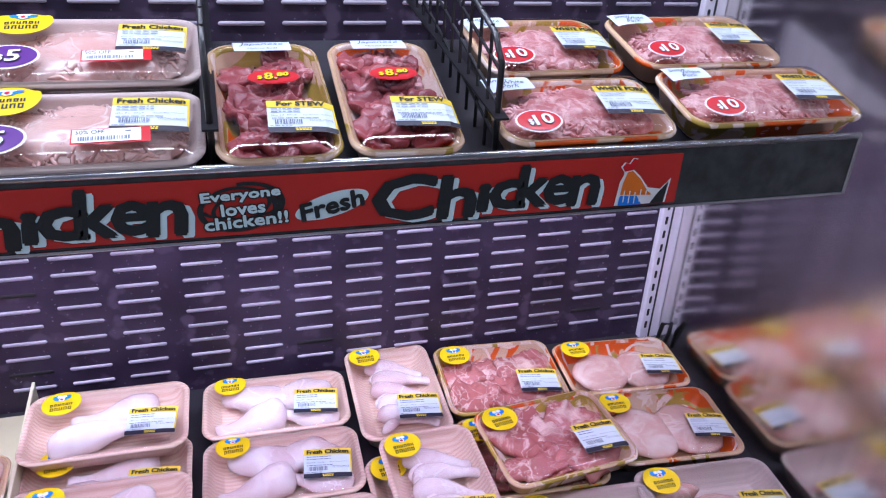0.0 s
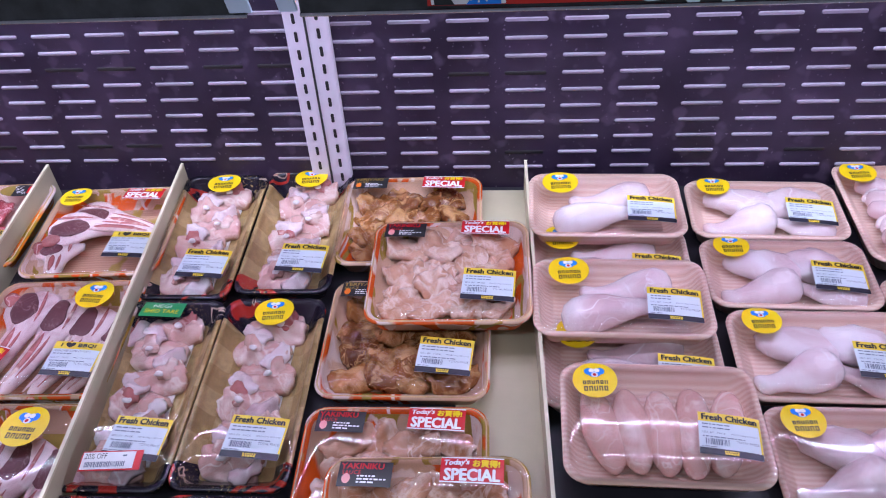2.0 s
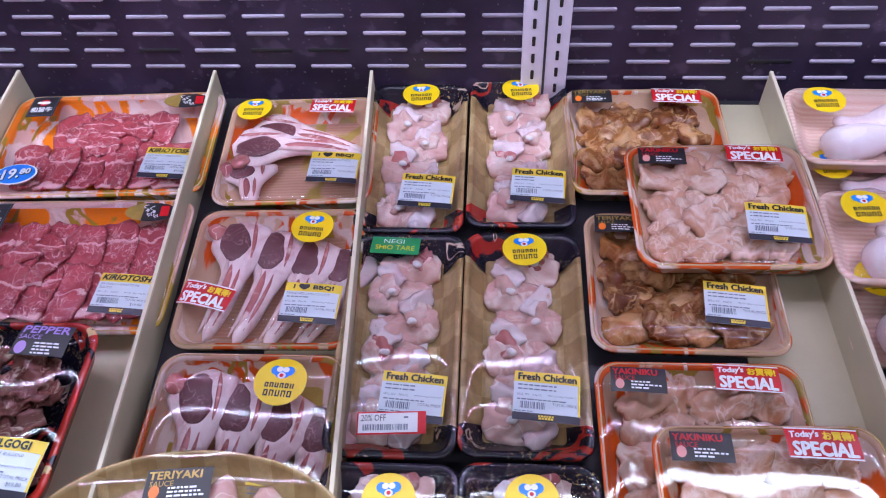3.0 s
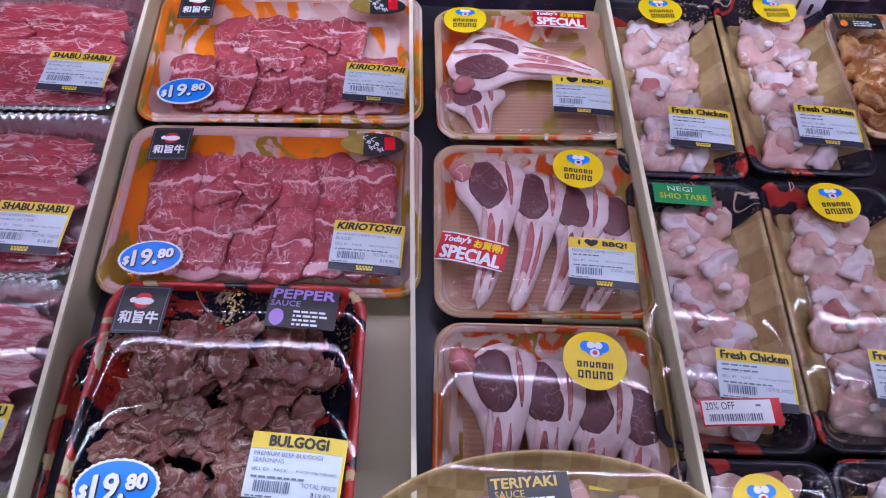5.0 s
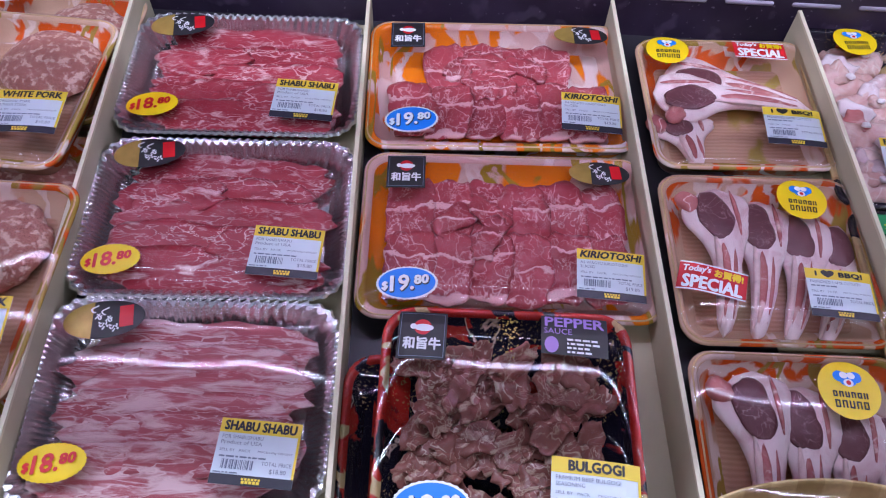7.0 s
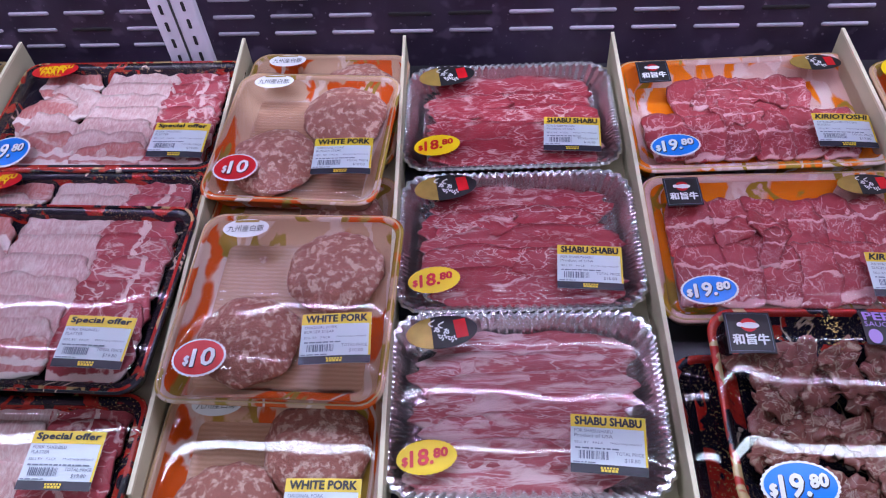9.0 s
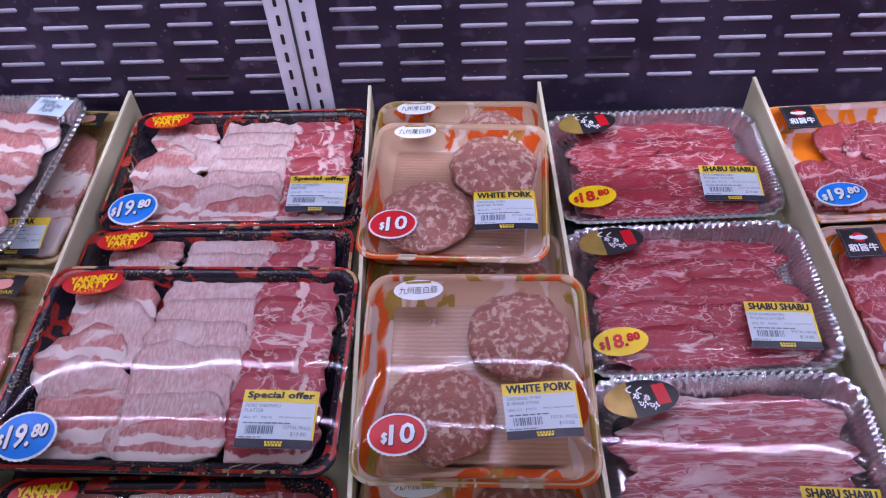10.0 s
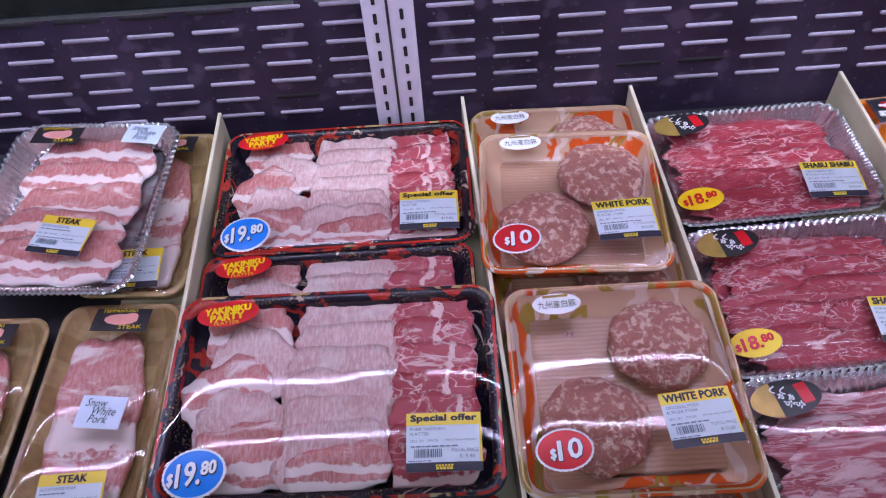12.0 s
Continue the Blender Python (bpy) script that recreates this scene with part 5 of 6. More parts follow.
def shabu_pack(m, w, l, mat, seed):
    pk = Pack(m, w, l, "crimped silver foil tray of thinly sliced raw beef", M["foil"], M["foil"], "sliced beef packs", seed=seed, category="beef pack", foil=True, dome=0.006)
    rows = 5 if mat == "beef" else 6
    for i in range(rows):
        y = l * 0.30 - i * l * 0.60 / (rows - 1)
        pk.meat("beef_slice", sheet(0.006 * (-1) ** i, y - 0.004, 0.0165 + 0.0009 * i, w * 0.75 + 0.006 * (i % 3), l * 0.27, 2 * (i % 3 - 1), 0.003, (0, 0.08), 0.0048, 0.16, seed + i * 2, 26, 8), M[mat])
        if mat == "beef" and i % 2:
            pk.meat("beef_slice", sheet(-w * 0.17 * (1 if i % 4 == 1 else -1), y - 0.004, 0.0205 + 0.0009 * i, w * 0.36, l * 0.19, 8, 0.003, (0, 0.12), 0.0036, 0.25, seed + i * 5, 16, 8), M[mat])
    pk.shabu_oval((-w * 0.30, l * 0.37))
    pk.oval_price("$18.80", (-w * 0.34, -l * 0.31), 0.050, 0.029, "disc", "crimson", "yellow oval price sticker with red figures", 6, "disc")
    pk.price_label("SHABU SHABU", (w * 0.28, -l * 0.25), -4, 0.062, seed=seed, price="$18.80")


def kir_pack(m, w, l, kind, seed):
    pk = Pack(m, w, l, "gold and orange tray of folded sliced beef under cling film", M["gold_print"], M["gold_print"], "sliced beef packs", seed=seed, category="beef pack", dome=0.008, lip=0.008)
    rng = random.Random(seed)
    cols = 6
    for r in range(2):
        for i in range(cols):
            x = -w * 0.33 + i * w * 0.66 / (cols - 1)
            y = l * 0.16 - r * l * 0.33
            if kind == 0 and r == 0 and i in (0, 5):
                continue
            pk.meat("beef_slice", sheet(x, y - 0.004 * (i % 2), 0.017 + 0.0018 * (i % 2) + 0.002 * r, w * 0.175, l * 0.40, rng.uniform(-9, 9), 0.004, (0.10, 0.02), 0.0042, 0.16, seed + i + 11 * r, 10, 16, 0.0), M["wagyu"])
    for i in range(7 if kind == 0 else 3):
        pk.meat("beef_slice", sheet(rng.uniform(-0.05, 0.05), rng.uniform(-0.01, 0.03), 0.0235, 0.048, 0.022, rng.uniform(0, 180), 0.004, (0, 0.1), 0.005, 0.3, seed + i + 60, 10, 6), M["wagyu"])
    pk.wagyu_square((-w * 0.35, l * 0.34), 0, 0.036)
    pk.shabu_oval((w * 0.33, l * 0.36), 0, 0.058, 0.028)
    pk.oval_price("$19.80", (-w * 0.33, -l * 0.33), 0.052, 0.031, "blue", "white", "blue oval price sticker with white figures", 3)
    pk.price_label("KIRIOTOSHI", (w * 0.33, -l * 0.26), -4, 0.060, 0.25, seed, "$19.80")


def bulgogi_pack(m, w, l, seed, full=True):
    pk = Pack(m, w, l, "black and red tray of seasoned beef under domed film", M["red_print"], M["black_print"], "sliced beef packs", seed=seed, category="beef pack", dome=0.011, corner=0.026, wall=M["black_print"])
    rng = random.Random(seed)
    if not full:
        return
    for i in range(84):
        x, y = rng.uniform(-0.37, 0.37) * w, rng.uniform(-0.44, 0.26) * l
        pk.meat("beef_piece", sheet(x, y, 0.020 + rng.uniform(0, 0.009), rng.uniform(0.026, 0.046), rng.uniform(0.016, 0.028), rng.uniform(0, 180), 0.003, (rng.uniform(-0.2, 0.2), rng.uniform(-0.2, 0.2)), 0.009, 0.4, seed + i, 12, 8), M["bulgogi"])
    pk.wagyu_square((-w * 0.34, l * 0.34), -2, 0.038)
    at = (w * 0.26, l * 0.36)
    base = pk.lay("sauce_sticker", flat_rect(0, 0, 0.052, 0.034), at, 0, M["ink"], None, "black sauce sticker with lilac letters", -3)
    pk.lay("sticker_text", thick_text("PEPPER", 0, 0.0115, 0.046, 0.0085, 0.0004), at, 1, M["lilac"], base, "", -3)
    pk.lay("sticker_text", flat_text("SAUCE", -0.013, 0.003, 0.022, 0.005), at, 1, M["lilac"], base, "", -3)
    pk.lay("sticker_emblem", flat_oval(-0.018, -0.009, 0.011, 0.014, 16), at, 1, M["lilac"], base, "", -3)
    pk.lay("small_print", flat_bars(0.008, -0.009, 0.028, 0.014, 4, 5), at, 1, M["white"], base, "", -3)
    pk.lay("gold_flecks", merge(*[flat_rect(rng.gauss(0, 0.004), l * 0.36 + rng.gauss(0, 0.009), 0.0012, 0.0012, 1, 1) for _ in range(60)]), (0, 0), 0, M["gold"])
    pk.oval_price("$19.80", (-w * 0.28, -l * 0.36), 0.056, 0.036, "blue", "white", "blue oval price sticker with white figures", 2)
    pk.price_label("BULGOGI", (w * 0.30, -l * 0.30), -4, 0.064, seed=seed, price="$19.80")


def patty_pack(m, w, l, seed, stickers=True, low=False):
    pk = Pack(m, w, l, "wood-printed tray with two round burger patties under film", M["orange_print"], M["wood_plain"], "burger packs", seed=seed, category="burger pack", dome=0.009)
    pk.meat("burger_patty", blob(-w * 0.15, -l * 0.17, 0.016, 0.048, 0.046, 0.017, 0, 0.09, 60, seed, 4), M["burger"])
    pk.meat("burger_patty", blob(w * 0.19, l * 0.20, 0.016, 0.047, 0.046, 0.017, 0, 0.09, 60, seed + 1, 4), M["burger"])
    at = (-w * 0.26, l * 0.38)
    base = pk.lay("origin_sticker", flat_oval(0, 0, 0.046, 0.024, 36), at, 0, M["white"], None, "white oval origin sticker", 3)
    pk.lay("sticker_text", flat_text("九州産白豚", 0, -0.001, 0.036, 0.0085), at, 1, M["ink"], base, "", 3)
    pk.lay("sticker_band", flat_rect(0, 0.0085, 0.024, 0.003), at, 1, M["gold"], base, "", 3)
    if stickers:
        pk.oval_price("$10", (-w * 0.31, -l * 0.31), 0.048, 0.036, "crimson", "white", "red oval price sticker with white figures", 4)
        pk.price_label("WHITE PORK", (w * 0.27, -l * 0.20), 5, 0.062, seed=seed, price="$10.00")
    elif low:
        pk.price_label("WHITE PORK", (w * 0.27, -l * 0.15), 2, 0.062, seed=seed, price="$10.00")
        pk.oval_price("$10", (-w * 0.28, -l * 0.36), 0.048, 0.034, "crimson", "white", "red oval price sticker with white figures", 4)


def platter_pack(m, w, l, seed, price=True, label_at=(0.33, -0.28)):
    pk = Pack(m, w, l, "black and red platter of sliced pork under cling film", M["black_print"], M["black_print"], "pork platters", seed=seed, category="pork pack", dome=0.009, lip=0.010)
    part("red_rim", loft([[(x, y, pk.deep + 0.0026) for x, y in rounded(w - 0.003, l - 0.003, 0.021, 6)], [(x, y, pk.deep + 0.0026) for x, y in rounded(w - 0.009, l - 0.009, 0.018, 6)]], False), M["red_print"], pk.ob, "red printed rim")
    for i in range(6):
        y = l * 0.33 - i * l * 0.125
        pk.meat("pork_slice", sheet(0.012 - 0.002 * i, y, 0.0160 + 0.0014 * i, w * 0.33, l * 0.28, -3 + 2 * (i % 3), 0.0035, (0, 0.10), 0.0040, 0.13, seed + i, 16, 9), M["pork"])
    for i in range(5):
        y = l * 0.32 - i * l * 0.155
        pk.meat("pork_slice", sheet(-w * 0.28 + 0.012 * math.sin(i * 2.2), y, 0.0165 + 0.0014 * i, w * 0.27, l * 0.30, (14, -28, 40, -18, 8)[i], 0.004, (0.02, 0.10), 0.0045, 0.2, seed + 20 + i, 14, 9), M["pork" if i % 2 else "belly"])
    for i in range(6):
        y = l * 0.33 - i * l * 0.13
        pk.meat("pork_slice", sheet(w * 0.30, y, 0.0160 + 0.0014 * i, w * 0.26, l * 0.28, 6 - 6 * (i % 3), 0.004, (0, 0.12), 0.0050, 0.18, seed + 40 + i, 14, 9), M["pork_red"])
    pk.meat("pork_slice", sheet(0.010, -l * 0.36, 0.0245, w * 0.30, l * 0.20, 10, 0.004, (0, 0.05), 0.003, 0.10, seed + 70, 16, 9), M["belly"])
    at = (-w * 0.34, l * 0.38)
    base = pk.lay("platter_sticker", flat_oval(0, 0, 0.060, 0.030, 40), at, 0, M["crimson"], None, "red oval platter sticker with yellow letters", 4)
    for text, y, ww, hh in (("YAKINIKU", 0.004, 0.044, 0.0075), ("PARTY", -0.0045, 0.032, 0.0075)):
        pk.lay("sticker_text", thick_text(text, 0, y, ww, hh, 0.0006, 0, 3), at, 1, M["disc"], base, "", 4)
    pk.lay("sticker_text", flat_text("PLATTER", 0, -0.0112, 0.024, 0.0035), at, 1, M["disc"], base, "", 4)
    if price:
        pk.oval_price("$19.80", (-w * 0.36, -l * 0.37), 0.054, 0.042, "blue", "white", "blue oval price sticker with white figures", 4)
    pk.price_label("Special offer", (w * label_at[0], l * label_at[1]), 0, 0.064, seed=seed, price="$19.80")


def steak_pack(m, w, l, seed, foil=False, script=True):
    if foil:
        pk = Pack(m, w, l, "crimped silver foil tray of pork belly slices", M["foil"], M["foil"], "steak packs", seed=seed, category="pork pack", foil=True)
        for i in range(5):
            y = l * 0.30 - i * l * 0.15
            pk.meat("pork_slice", sheet(0.004 * (-1) ** i, y, 0.016 + 0.0012 * i, w * 0.70, l * 0.24, 5 * (i % 3 - 1), 0.005, (0, 0.10), 0.004, 0.14, seed + i, 20, 9), M["belly"])
        at = (-w * 0.22, l * 0.40)
    else:
        pk = Pack(m, w, l, "wood-printed tray with a raw pork steak under film", M["check"], M["check"], "steak packs", seed=seed, category="pork pack")
        pk.meat("pork_steak", sheet(-0.004, -0.010, 0.018, w * 0.66, l * 0.78, 4, 0.008, (0, 0), 0.004, 0.16, seed, 12, 20), M["belly"])
        at = (0.004, l * 0.40)
    base = pk.lay("steak_sticker", flat_rect(0, 0, 0.058, 0.028), at, 0, M["ink"], None, "black steak sticker with a red meat picture", -3)
    pk.lay("sticker_picture", merge(flat_oval(0, 0, 0.034, 0.013, 24, 0.06), flat_oval(0.010, 0.003, 0.014, 0.010, 14, 0.06)), at, 1, M["pink_ink"], base, "", -3)
    pk.lay("sticker_text", flat_text("TEPPANYAKI", -0.004, 0.0105, 0.036, 0.004, 2), at, 2, M["disc"], base, "", -3)
    pk.lay("sticker_text", flat_text("STEAK", 0.012, -0.009, 0.024, 0.0045, 2), at, 2, M["disc"], base, "", -3)
    if script:
        spot = (w * 0.30, l * 0.40) if foil else (0.010, -0.006)
        pk.paper((("Snow", -0.006, 0.009, 0.020, 0.008), ("White", 0.003, 0.001, 0.024, 0.008), ("Pork", 0.0, -0.007, 0.018, 0.008)), spot, 0.044, 0.032, "sky_ink", "navy", -5)
    pk.price_label("STEAK", (w * (0.06 if foil else 0.02), -l * (0.22 if foil else 0.37)), -8 if foil else 3, 0.060, seed=seed)


def mince_pack(m, w, l, seed, kind="pork"):
    pork = kind == "pork"
    pk = Pack(m, w, l, "orange-printed tray of pink minced pork under film" if pork else "white foam tray of pale minced chicken under film", M["orange_print"] if pork else M["foam_white"], M["orange_print"] if pork else M["foam_white"], "mince packs", seed=seed, category="mince pack", deep=0.026)
    rng = random.Random(seed)
    mat = M["mince"] if pork else M["flesh"]
    pk.meat("minced_meat", blob(0, 0, 0.014, w * 0.42, l * 0.41, 0.017, 0, 0.18, 50, seed, 4), mat)
    worms = []
    for i in range(230):
        a, r = rng.uniform(0, 6.28), math.sqrt(rng.random())
        x, y = r * math.cos(a) * w * 0.40, r * math.sin(a) * l * 0.40
        z = 0.015 + 0.013 * math.sqrt(max(0, 1 - r * r * 0.9))
        t, k = rng.uniform(0, 6.28), rng.uniform(0.005, 0.011)
        worms.append(tube([(x - k * math.cos(t), y - k * math.sin(t), z - 0.003), (x, y, z), (x + k * math.cos(t + 0.5), y + k * math.sin(t + 0.5), z - 0.002)], 0.0017, 5))
    tagged(pk.meat("mince_strands", merge(*worms), mat), "", "", "", "stuff")
    if pork:
        pk.paper((("Snow", -0.008, 0.005, 0.018, 0.006), ("White", 0.004, -0.001, 0.022, 0.006), ("Pork", 0.0, -0.007, 0.016, 0.006)), (-w * 0.34, l * 0.34), 0.044, 0.026, "sky_ink", "navy", 2)
        pk.oval_price("$10", (-w * 0.30, -l * 0.28), 0.042, 0.030, "crimson", "white", "red oval price sticker with white figures", 4)
        pk.price_label("WHITE PORK", (w * 0.28, -l * 0.02), -3, 0.056, seed=seed)
    else:
        pk.disc((-w * 0.30, l * 0.32), 0.048, 2)
        pk.oval_price("$5", (-w * 0.32, -l * 0.22), 0.046, 0.036, "purple", "white", "purple oval price sticker with white figures", 2)
        pk.price_label("Fresh Chicken", (w * 0.28, l * 0.04), -2, 0.056, seed=seed)
        pk.discount("50% OFF", (w * 0.13, -l * 0.24), 2, 0.054)


def stew_pack(m, w, l, seed):
    pk = Pack(m, w, l, "orange-printed tray of red stewing beef under film", M["orange_print"], M["wood_plain"], "stew packs", seed=seed, category="beef pack")
    rng = random.Random(seed)
    for i in range(40):
        pk.meat("beef_piece", sheet(rng.uniform(-0.28, 0.28) * w, rng.uniform(-0.38, 0.38) * l, 0.020 + rng.uniform(0, 0.007), rng.uniform(0.026, 0.042), rng.uniform(0.018, 0.028), rng.uniform(0, 180), 0.007, (rng.uniform(-0.2, 0.2), rng.uniform(-0.2, 0.2)), 0.008, 0.35, seed + i, 10, 8), M["stew"])
    pk.paper((("Japanese", 0, 0.003, 0.038, 0.008), ("Hybrid Beef", 0, -0.006, 0.026, 0.004)), (0, l * 0.41), 0.050, 0.020, "sky_ink", "navy", 1)
    pk.oval_price("$8.80", (0.004, l * 0.10), 0.042, 0.022, "crimson", "disc", "red oval price sticker with yellow figures", 2, "crimson")
    pk.price_label("For STEW", (w * 0.20, -l * 0.24), -3, 0.054, seed=seed)


# ---- packs on the deck, east to west ----
def breast_pack(m, w, l, seed, rim="orange_print", label="tray of smooth pale chicken breasts under cling film", foam=False):
    pk = Pack(m, w, l, label, M["foam"] if foam else M[rim], M["foam"] if foam else M["wood_plain"], "chicken packs", seed=seed, category="chicken pack")
    n = 5 if foam else 2
    for i in range(n):
        k = i - (n - 1) / 2
        pk.meat("chicken_breast", blob(k * (0.029 if foam else 0.066) + 0.002, -0.004, 0.015, 0.019 if foam else 0.044, l * 0.36, 0.013, -6 * k if foam else 24, 0.10, 26, seed + i), M["flesh"])
    pk.disc((-w * 0.32, l * 0.30), 0.044, 2)
    pk.price_label("Fresh Chicken", (w * 0.30, -l * 0.14), -6, 0.056, seed=seed)


breast_pack(on_deck(1.107, -0.098, -4), 0.192, 0.120, 1)
breast_pack(on_deck(1.108, -0.228, -5), 0.186, 0.136, 2)
lump_pack(on_deck(1.104, -0.366, -4), 0.190, 0.125, 3, M["foam_white"], M["foam_white"], "white foam tray of chicken tender strips under film", M["flesh"], "Fresh Chicken", 7, 0.034, flat=0.32)
lump_pack(on_deck(0.932, -0.372, -3), 0.188, 0.125, 4, M["foam_white"], M["foam_white"], "white foam tray of chicken tender strips under film", M["flesh"], "Fresh Chicken", 7, 0.034, flat=0.32)
lump_pack(on_deck(1.10, -0.497, -3), 0.188, 0.125, 5, M["foam_white"], M["foam_white"], "white foam tray of chicken tender strips under film", M["flesh"], "Fresh Chicken", 7, 0.034, flat=0.32)
lump_pack(on_deck(0.93, -0.512, -3), 0.188, 0.125, 6, M["foam_white"], M["foam_white"], "white foam tray of chicken tender strips under film", M["flesh"], "Fresh Chicken", 7, 0.034, flat=0.32)
lump_pack(on_deck(0.916, -0.086, -4), 0.182, 0.152, 7, M["orange_print"], M["wood_plain"], "orange-printed tray of red chicken thigh meat", M["thigh"], "Fresh Chicken", 6, 0.042, flat=0.7)
lump_pack(on_deck(0.903, -0.236, -2), 0.180, 0.142, 8, M["orange_print"], M["wood_plain"], "orange-printed tray of chicken thighs under another pack", M["thigh"], "", 6, 0.042, flat=0.7)
lump_pack(on_deck(0.930, -0.245, 5, 0.029, 0), 0.184, 0.138, 9, M["orange_print"], M["wood_plain"], "orange-printed tray of chicken thighs lying on another", M["thigh"], "Fresh Chicken", 6, 0.042, flat=0.7, turn=-2)
wing_pack(on_deck(0.757, -0.088, -1, 0.004), 0.126, 0.190, 10)
wing_pack(on_deck(0.748, -0.300, 1), 0.122, 0.194, 11)
wing_pack(on_deck(0.766, -0.296, 1, 0.0285), 0.122, 0.194, 12)
wing_pack(on_deck(0.772, -0.505, 1, 0.004), 0.122, 0.194, 13)
for i, (x, y, l) in enumerate(((0.591, -0.082, 0.113), (0.590, -0.197, 0.113), (0.598, -0.318, 0.123), (0.607, -0.446, 0.124), (0.610, -0.570, 0.112))):
    leg_pack(on_deck(x, y, (-2, -1.5, -0.6, 0, 0)[i], 0.002), 0.193, l, 20 + i)
drum_pack(on_deck(0.384, -0.176, -1), 0.195, 0.124, 31)
drum_pack(on_deck(0.392, -0.330, -1), 0.195, 0.124, 32)
drum_pack(on_deck(0.384, -0.103, -1, 0.0285), 0.193, 0.122, 33)
drum_pack(on_deck(0.386, -0.262, -1, 0.0285), 0.196, 0.118, 34)
breast_pack(on_deck(0.407, -0.424, -1, 0.0285), 0.192, 0.136, 35, foam=True, label="peach foam tray of smooth chicken breasts under film")
breast_pack(on_deck(0.410, -0.560, -1, 0.01), 0.192, 0.130, 36, foam=True, label="peach foam tray of smooth chicken breasts under film")

for x, y, l, title, kind, lift, turn, seed in ((0.132, -0.096, 0.174, "", "ter", 0, 1, 40), (0.146, -0.297, 0.172, "Fresh Chicken", "ter", 0, 0, 41), (0.147, -0.474, 0.165, "", "yak", 0, 1, 42), (0.192, -0.222, 0.168, "Fresh Chicken", "yak", 0.030, 1, 43), (0.187, -0.548, 0.160, "Fresh Chicken", "yak", 0.030, 2, 44)):
    ter = kind == "ter"
    pk = lump_pack(on_deck(x, y, turn, lift), 0.190, l, seed, M["orange_print"], M["wood_plain"], "orange-printed tray of brown soy-glazed chicken" if ter else "orange-printed tray of marinated chicken pieces", M["glazed" if ter else "marinated"], title, 16, 0.026, at=(0.24, -0.20), disc=False, flat=0.62, spread=0.66, group="marinated chicken packs")
    if ter:
        pk.sauce(("TERIYAKI", "SAUCE"), (-0.060, l * 0.38), "gold", -2, 0.048, "orange_ink")
    else:
        pk.sauce(("YAKINIKU", "SAUCE"), (-0.056, l * 0.36), "crimson", -3, 0.050)
    if seed != 41:
        pk.special((0.042, l * 0.38), -3, 0.058)

for x, y, l, kind, extra, seed in ((-0.017, -0.113, 0.240, "disc", "", 50), (-0.014, -0.367, 0.250, "disc", "", 51), (-0.010, -0.563, 0.134, "disc", "", 52), (-0.141, -0.123, 0.240, "disc", "", 53), (-0.136, -0.371, 0.250, "green", "20% OFF", 54), (-0.130, -0.567, 0.134, "disc", "", 55)):
    strip_pack(on_deck(x, y, 0.5), 0.121, l, seed, kind, extra)

bbq_pack(on_deck(-0.282, -0.117, 3), 0.186, 0.176, 0, 60)
bbq_pack(on_deck(-0.277, -0.302, 2), 0.186, 0.178, 1, 61)
bbq_pack(on_deck(-0.273, -0.482, 1), 0.183, 0.172, 2, 62)
pk = Pack(on_deck(-0.285, -0.590, 2, 0.034), 0.275, 0.160, "round gold-checked platter of teriyaki chicken under film", M["check"], M["check"], "", category="chicken pack", seed=63, round_tray=True, deep=0.022)
for i in range(18):
    a = i * 2.4
    r = 0.085 * math.sqrt(i / 18)
    pk.meat("chicken_piece", blob(r * math.cos(a), r * 0.55 * math.sin(a), 0.016, 0.026, 0.017, 0.010, i * 40, 0.25, 45, 63 + i, 2), M["flesh"])
pk.sauce(("TERIYAKI", "SAUCE"), (-0.012, 0.048), "gold", 4, 0.055, "orange_ink")

kir_pack(on_deck(-0.524, -0.110, 3), 0.272, 0.176, 0, 70)
kir_pack(on_deck(-0.515, -0.293, 2), 0.268, 0.178, 1, 71)
bulgogi_pack(on_deck(-0.545, -0.505, 2), 0.198, 0.180, 72, False)
bulgogi_pack(on_deck(-0.516, -0.480, 1, 0.030), 0.198, 0.185, 73)
shabu_pack(on_deck(-0.788, -0.115, 2.5), 0.240, 0.166, "beef", 80)
shabu_pack(on_deck(-0.779, -0.290, 2.5), 0.242, 0.172, "beef", 81)
shabu_pack(on_deck(-0.773, -0.465, 2), 0.242, 0.174, "karubi", 82)
patty_pack(on_deck(-1.012, -0.100, -2), 0.200, 0.186, 90, False)
patty_pack(on_deck(-1.005, -0.300, -2), 0.200, 0.186, 91, False)
patty_pack(on_deck(-1.011, -0.176, -3, 0.030), 0.192, 0.192, 92)
patty_pack(on_deck(-0.992, -0.390, -0.5, 0.030), 0.204, 0.206, 93)
patty_pack(on_deck(-0.988, -0.545, 0, 0.004), 0.200, 0.165, 94, False, True)
platter_pack(on_deck(-1.258, -0.114, 0, 0.004), 0.290, 0.184, 100)
platter_pack(on_deck(-1.262, -0.292, 0), 0.290, 0.184, 101)
platter_pack(on_deck(-1.256, -0.380, -1, 0.030), 0.306, 0.208, 102)
platter_pack(on_deck(-1.250, -0.548, 1, 0.004), 0.292, 0.150, 103, False, (0.30, 0.06))
steak_pack(on_deck(-1.478, -0.128, -3), 0.122, 0.236, 110, False, False)
steak_pack(on_deck(-1.557, -0.138, -4, 0.030), 0.200, 0.240, 111, True)
steak_pack(on_deck(-1.486, -0.372, -2), 0.126, 0.236, 112)
steak_pack(on_deck(-1.622, -0.380, -2), 0.126, 0.236, 113)

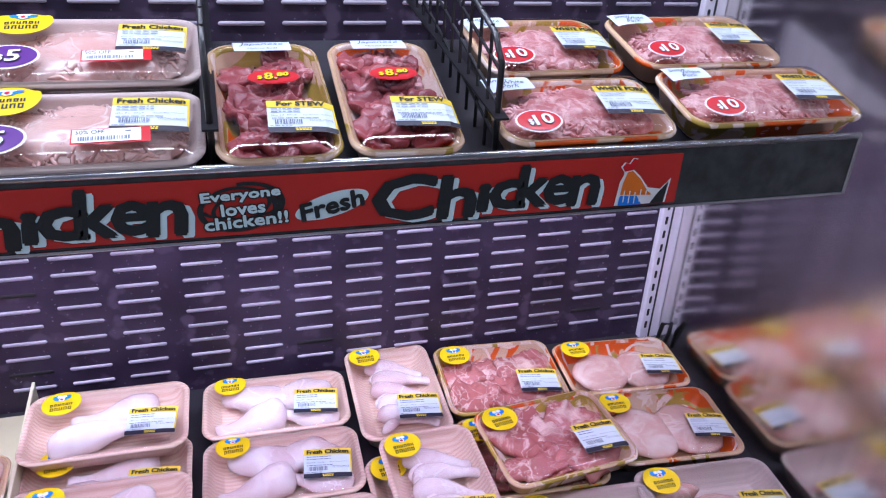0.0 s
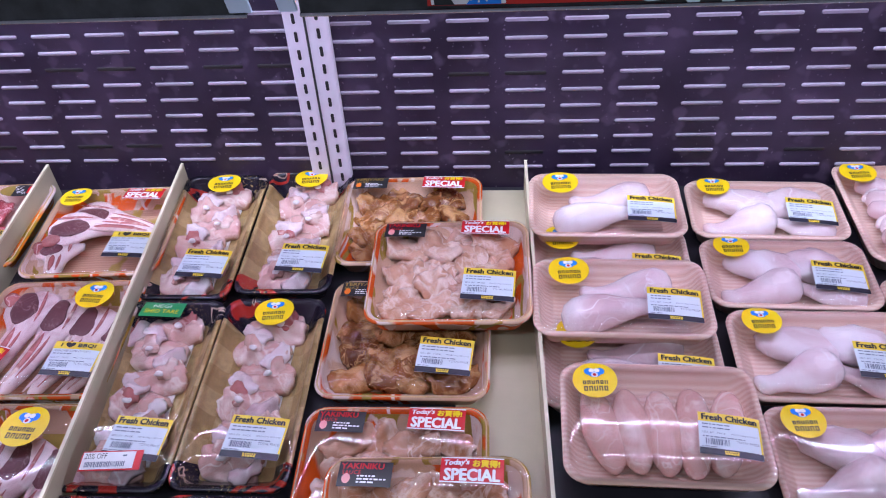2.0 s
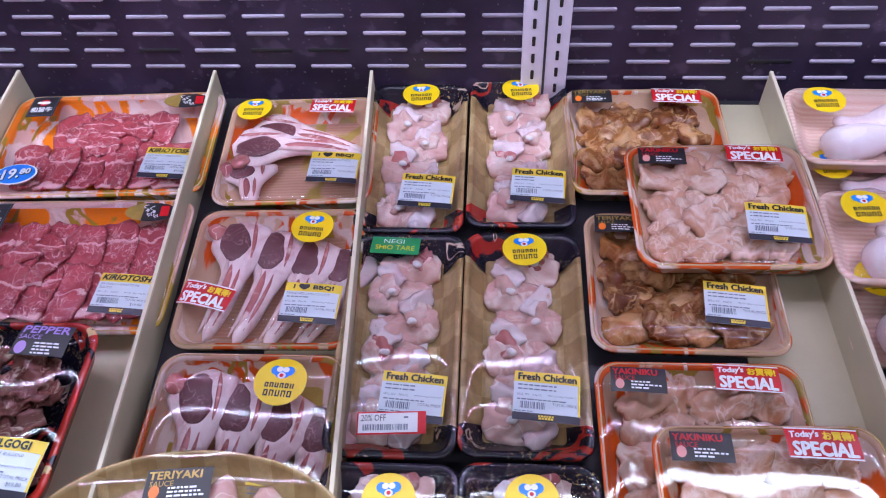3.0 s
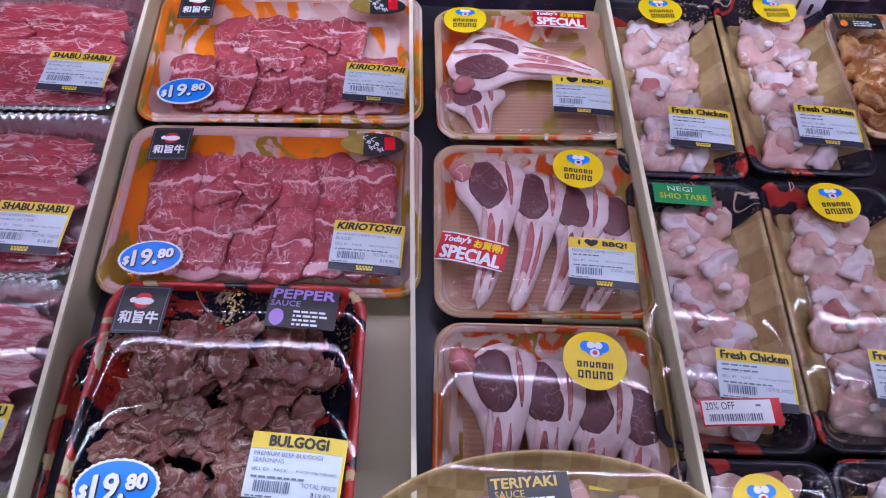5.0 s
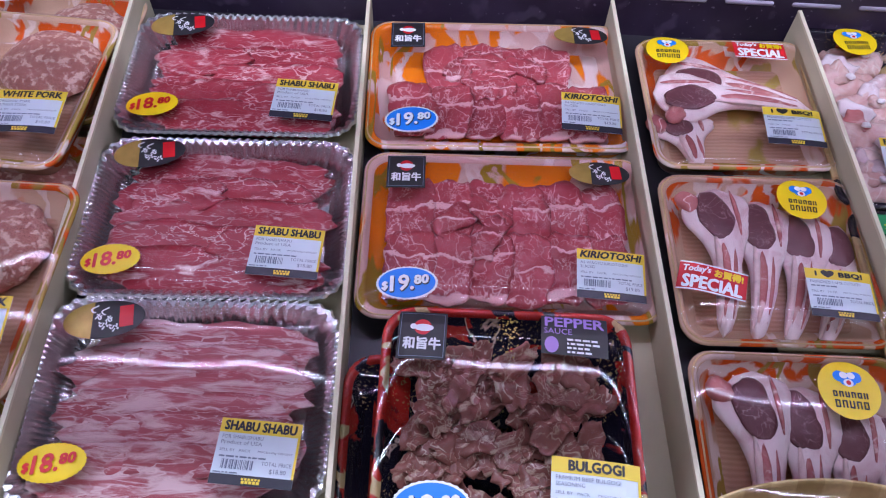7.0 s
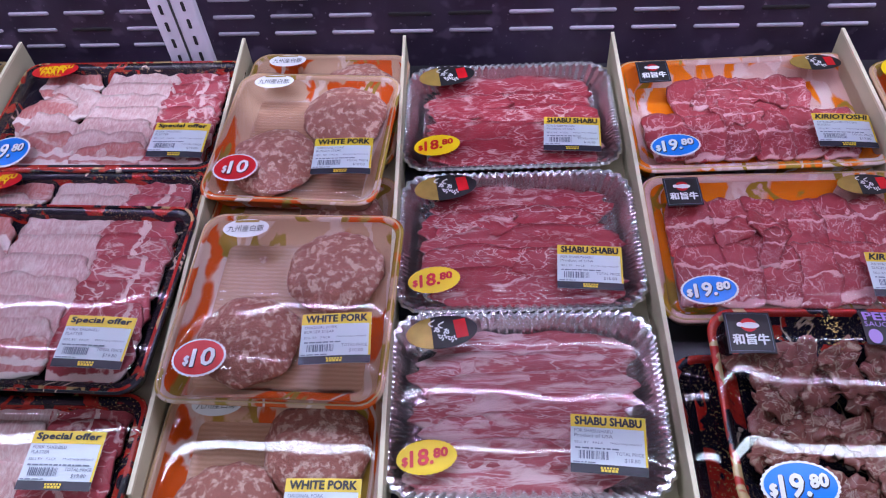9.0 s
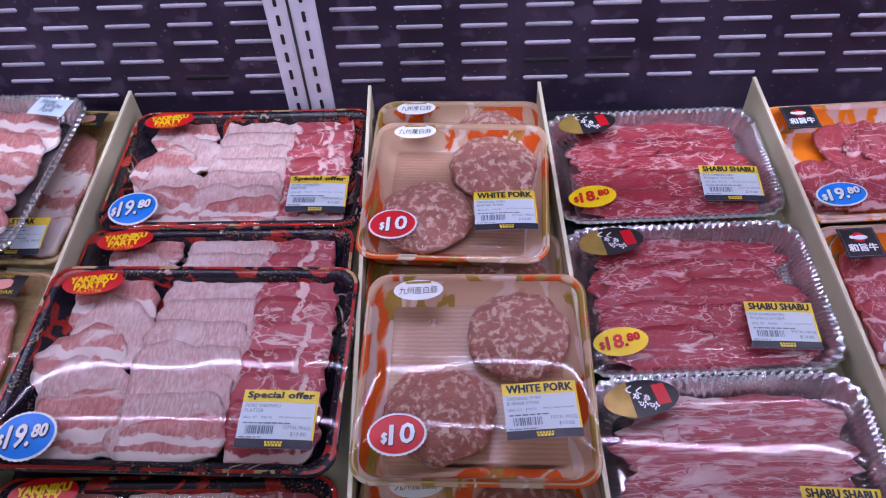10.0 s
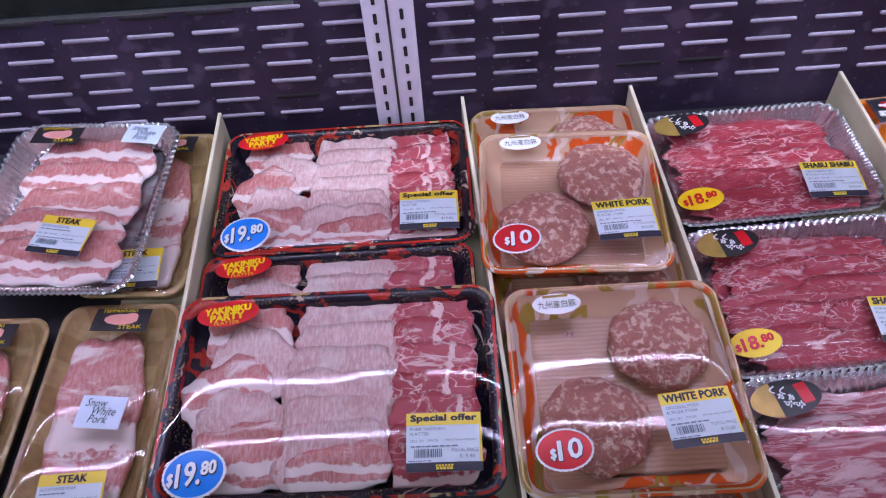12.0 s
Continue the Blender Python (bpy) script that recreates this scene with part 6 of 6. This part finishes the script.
# ---- packs on the upper shelf ----
SHELF_Z = 1.381
mince_pack(on_shelf(0.868, -0.206, 3), 0.150, 0.108, 120)
mince_pack(on_shelf(0.860, -0.316, 1), 0.170, 0.100, 121)
mince_pack(on_shelf(1.048, -0.198, 3), 0.180, 0.108, 122)
mince_pack(on_shelf(1.062, -0.304, 1), 0.200, 0.098, 123)
mince_pack(on_shelf(0.449, -0.214, 0, 0.004), 0.180, 0.112, 124, "chicken")
mince_pack(on_shelf(0.450, -0.320, 0), 0.176, 0.100, 125, "chicken")
stew_pack(on_shelf(0.592, -0.285, 1), 0.098, 0.178, 126)
stew_pack(on_shelf(0.696, -0.283, -1), 0.096, 0.178, 127)
for x, seed in ((0.318, 128), (0.222, 129)):
    pk = lump_pack(on_shelf(x, -0.290, 0), 0.094, 0.160, seed, M["black_print"], M["wood_plain"], "black-rimmed tray of marinated chicken on the upper shelf", M["marinated"], "YAKINIKU", 6, 0.026, disc=False, at=(0.06, -0.26), flat=0.7)
    pk.sauce(("YAKINIKU", "SAUCE"), (-0.006, 0.066), "crimson", 2, 0.050)
    pk.oval_price("$5", (-0.012, 0.006), 0.040, 0.020, "purple", "white", "purple oval price sticker with white figures", 2)

# black wire dividers on the upper shelf
for x in (0.542, 0.772):
    wd = thing("wire_divider", pose(x, 0, 0), "black wire mesh divider on the upper shelf", "divider", "wire dividers")
    z_at = lambda y: SHELF_Z + SHELF_SLOPE * y
    ends = (-0.352, -0.05)
    part("frame_wire", tube([(0, ends[0], z_at(ends[0]) - 0.008), (0, ends[0], z_at(ends[0]) + 0.085), (0, ends[0] + 0.02, z_at(ends[0]) + 0.105), (0, ends[1], z_at(ends[1]) + 0.105), (0, ends[1], z_at(ends[1]) - 0.008)], 0.0028, 6), M["black_wire"], wd, "", True)
    part("foot_wire", box(-0.006, 0.006, ends[0], ends[1], 0, 0.002), M["black_wire"], wd, m=Matrix.Translation((0, 0, z_at(0) - 0.012 + 0.0)) @ Matrix.Shear("XY", 4, (0, 0)) @ Matrix(((1, 0, 0, 0), (0, 1, 0, 0), (0, SHELF_SLOPE, 1, 0), (0, 0, 0, 1))))
    for i in range(1, 11):
        y = ends[0] + (ends[1] - ends[0]) * i / 11
        part("mesh_wire", tube([(0, y, z_at(y) - 0.008), (0, y, z_at(y) + 0.103)], 0.0016, 5), M["black_wire"], wd)
    for h in (0.022, 0.050, 0.078):
        part("mesh_wire", tube([(0, ends[0], z_at(ends[0]) + h), (0, ends[1], z_at(ends[1]) + h)], 0.0016, 5), M["black_wire"], wd)
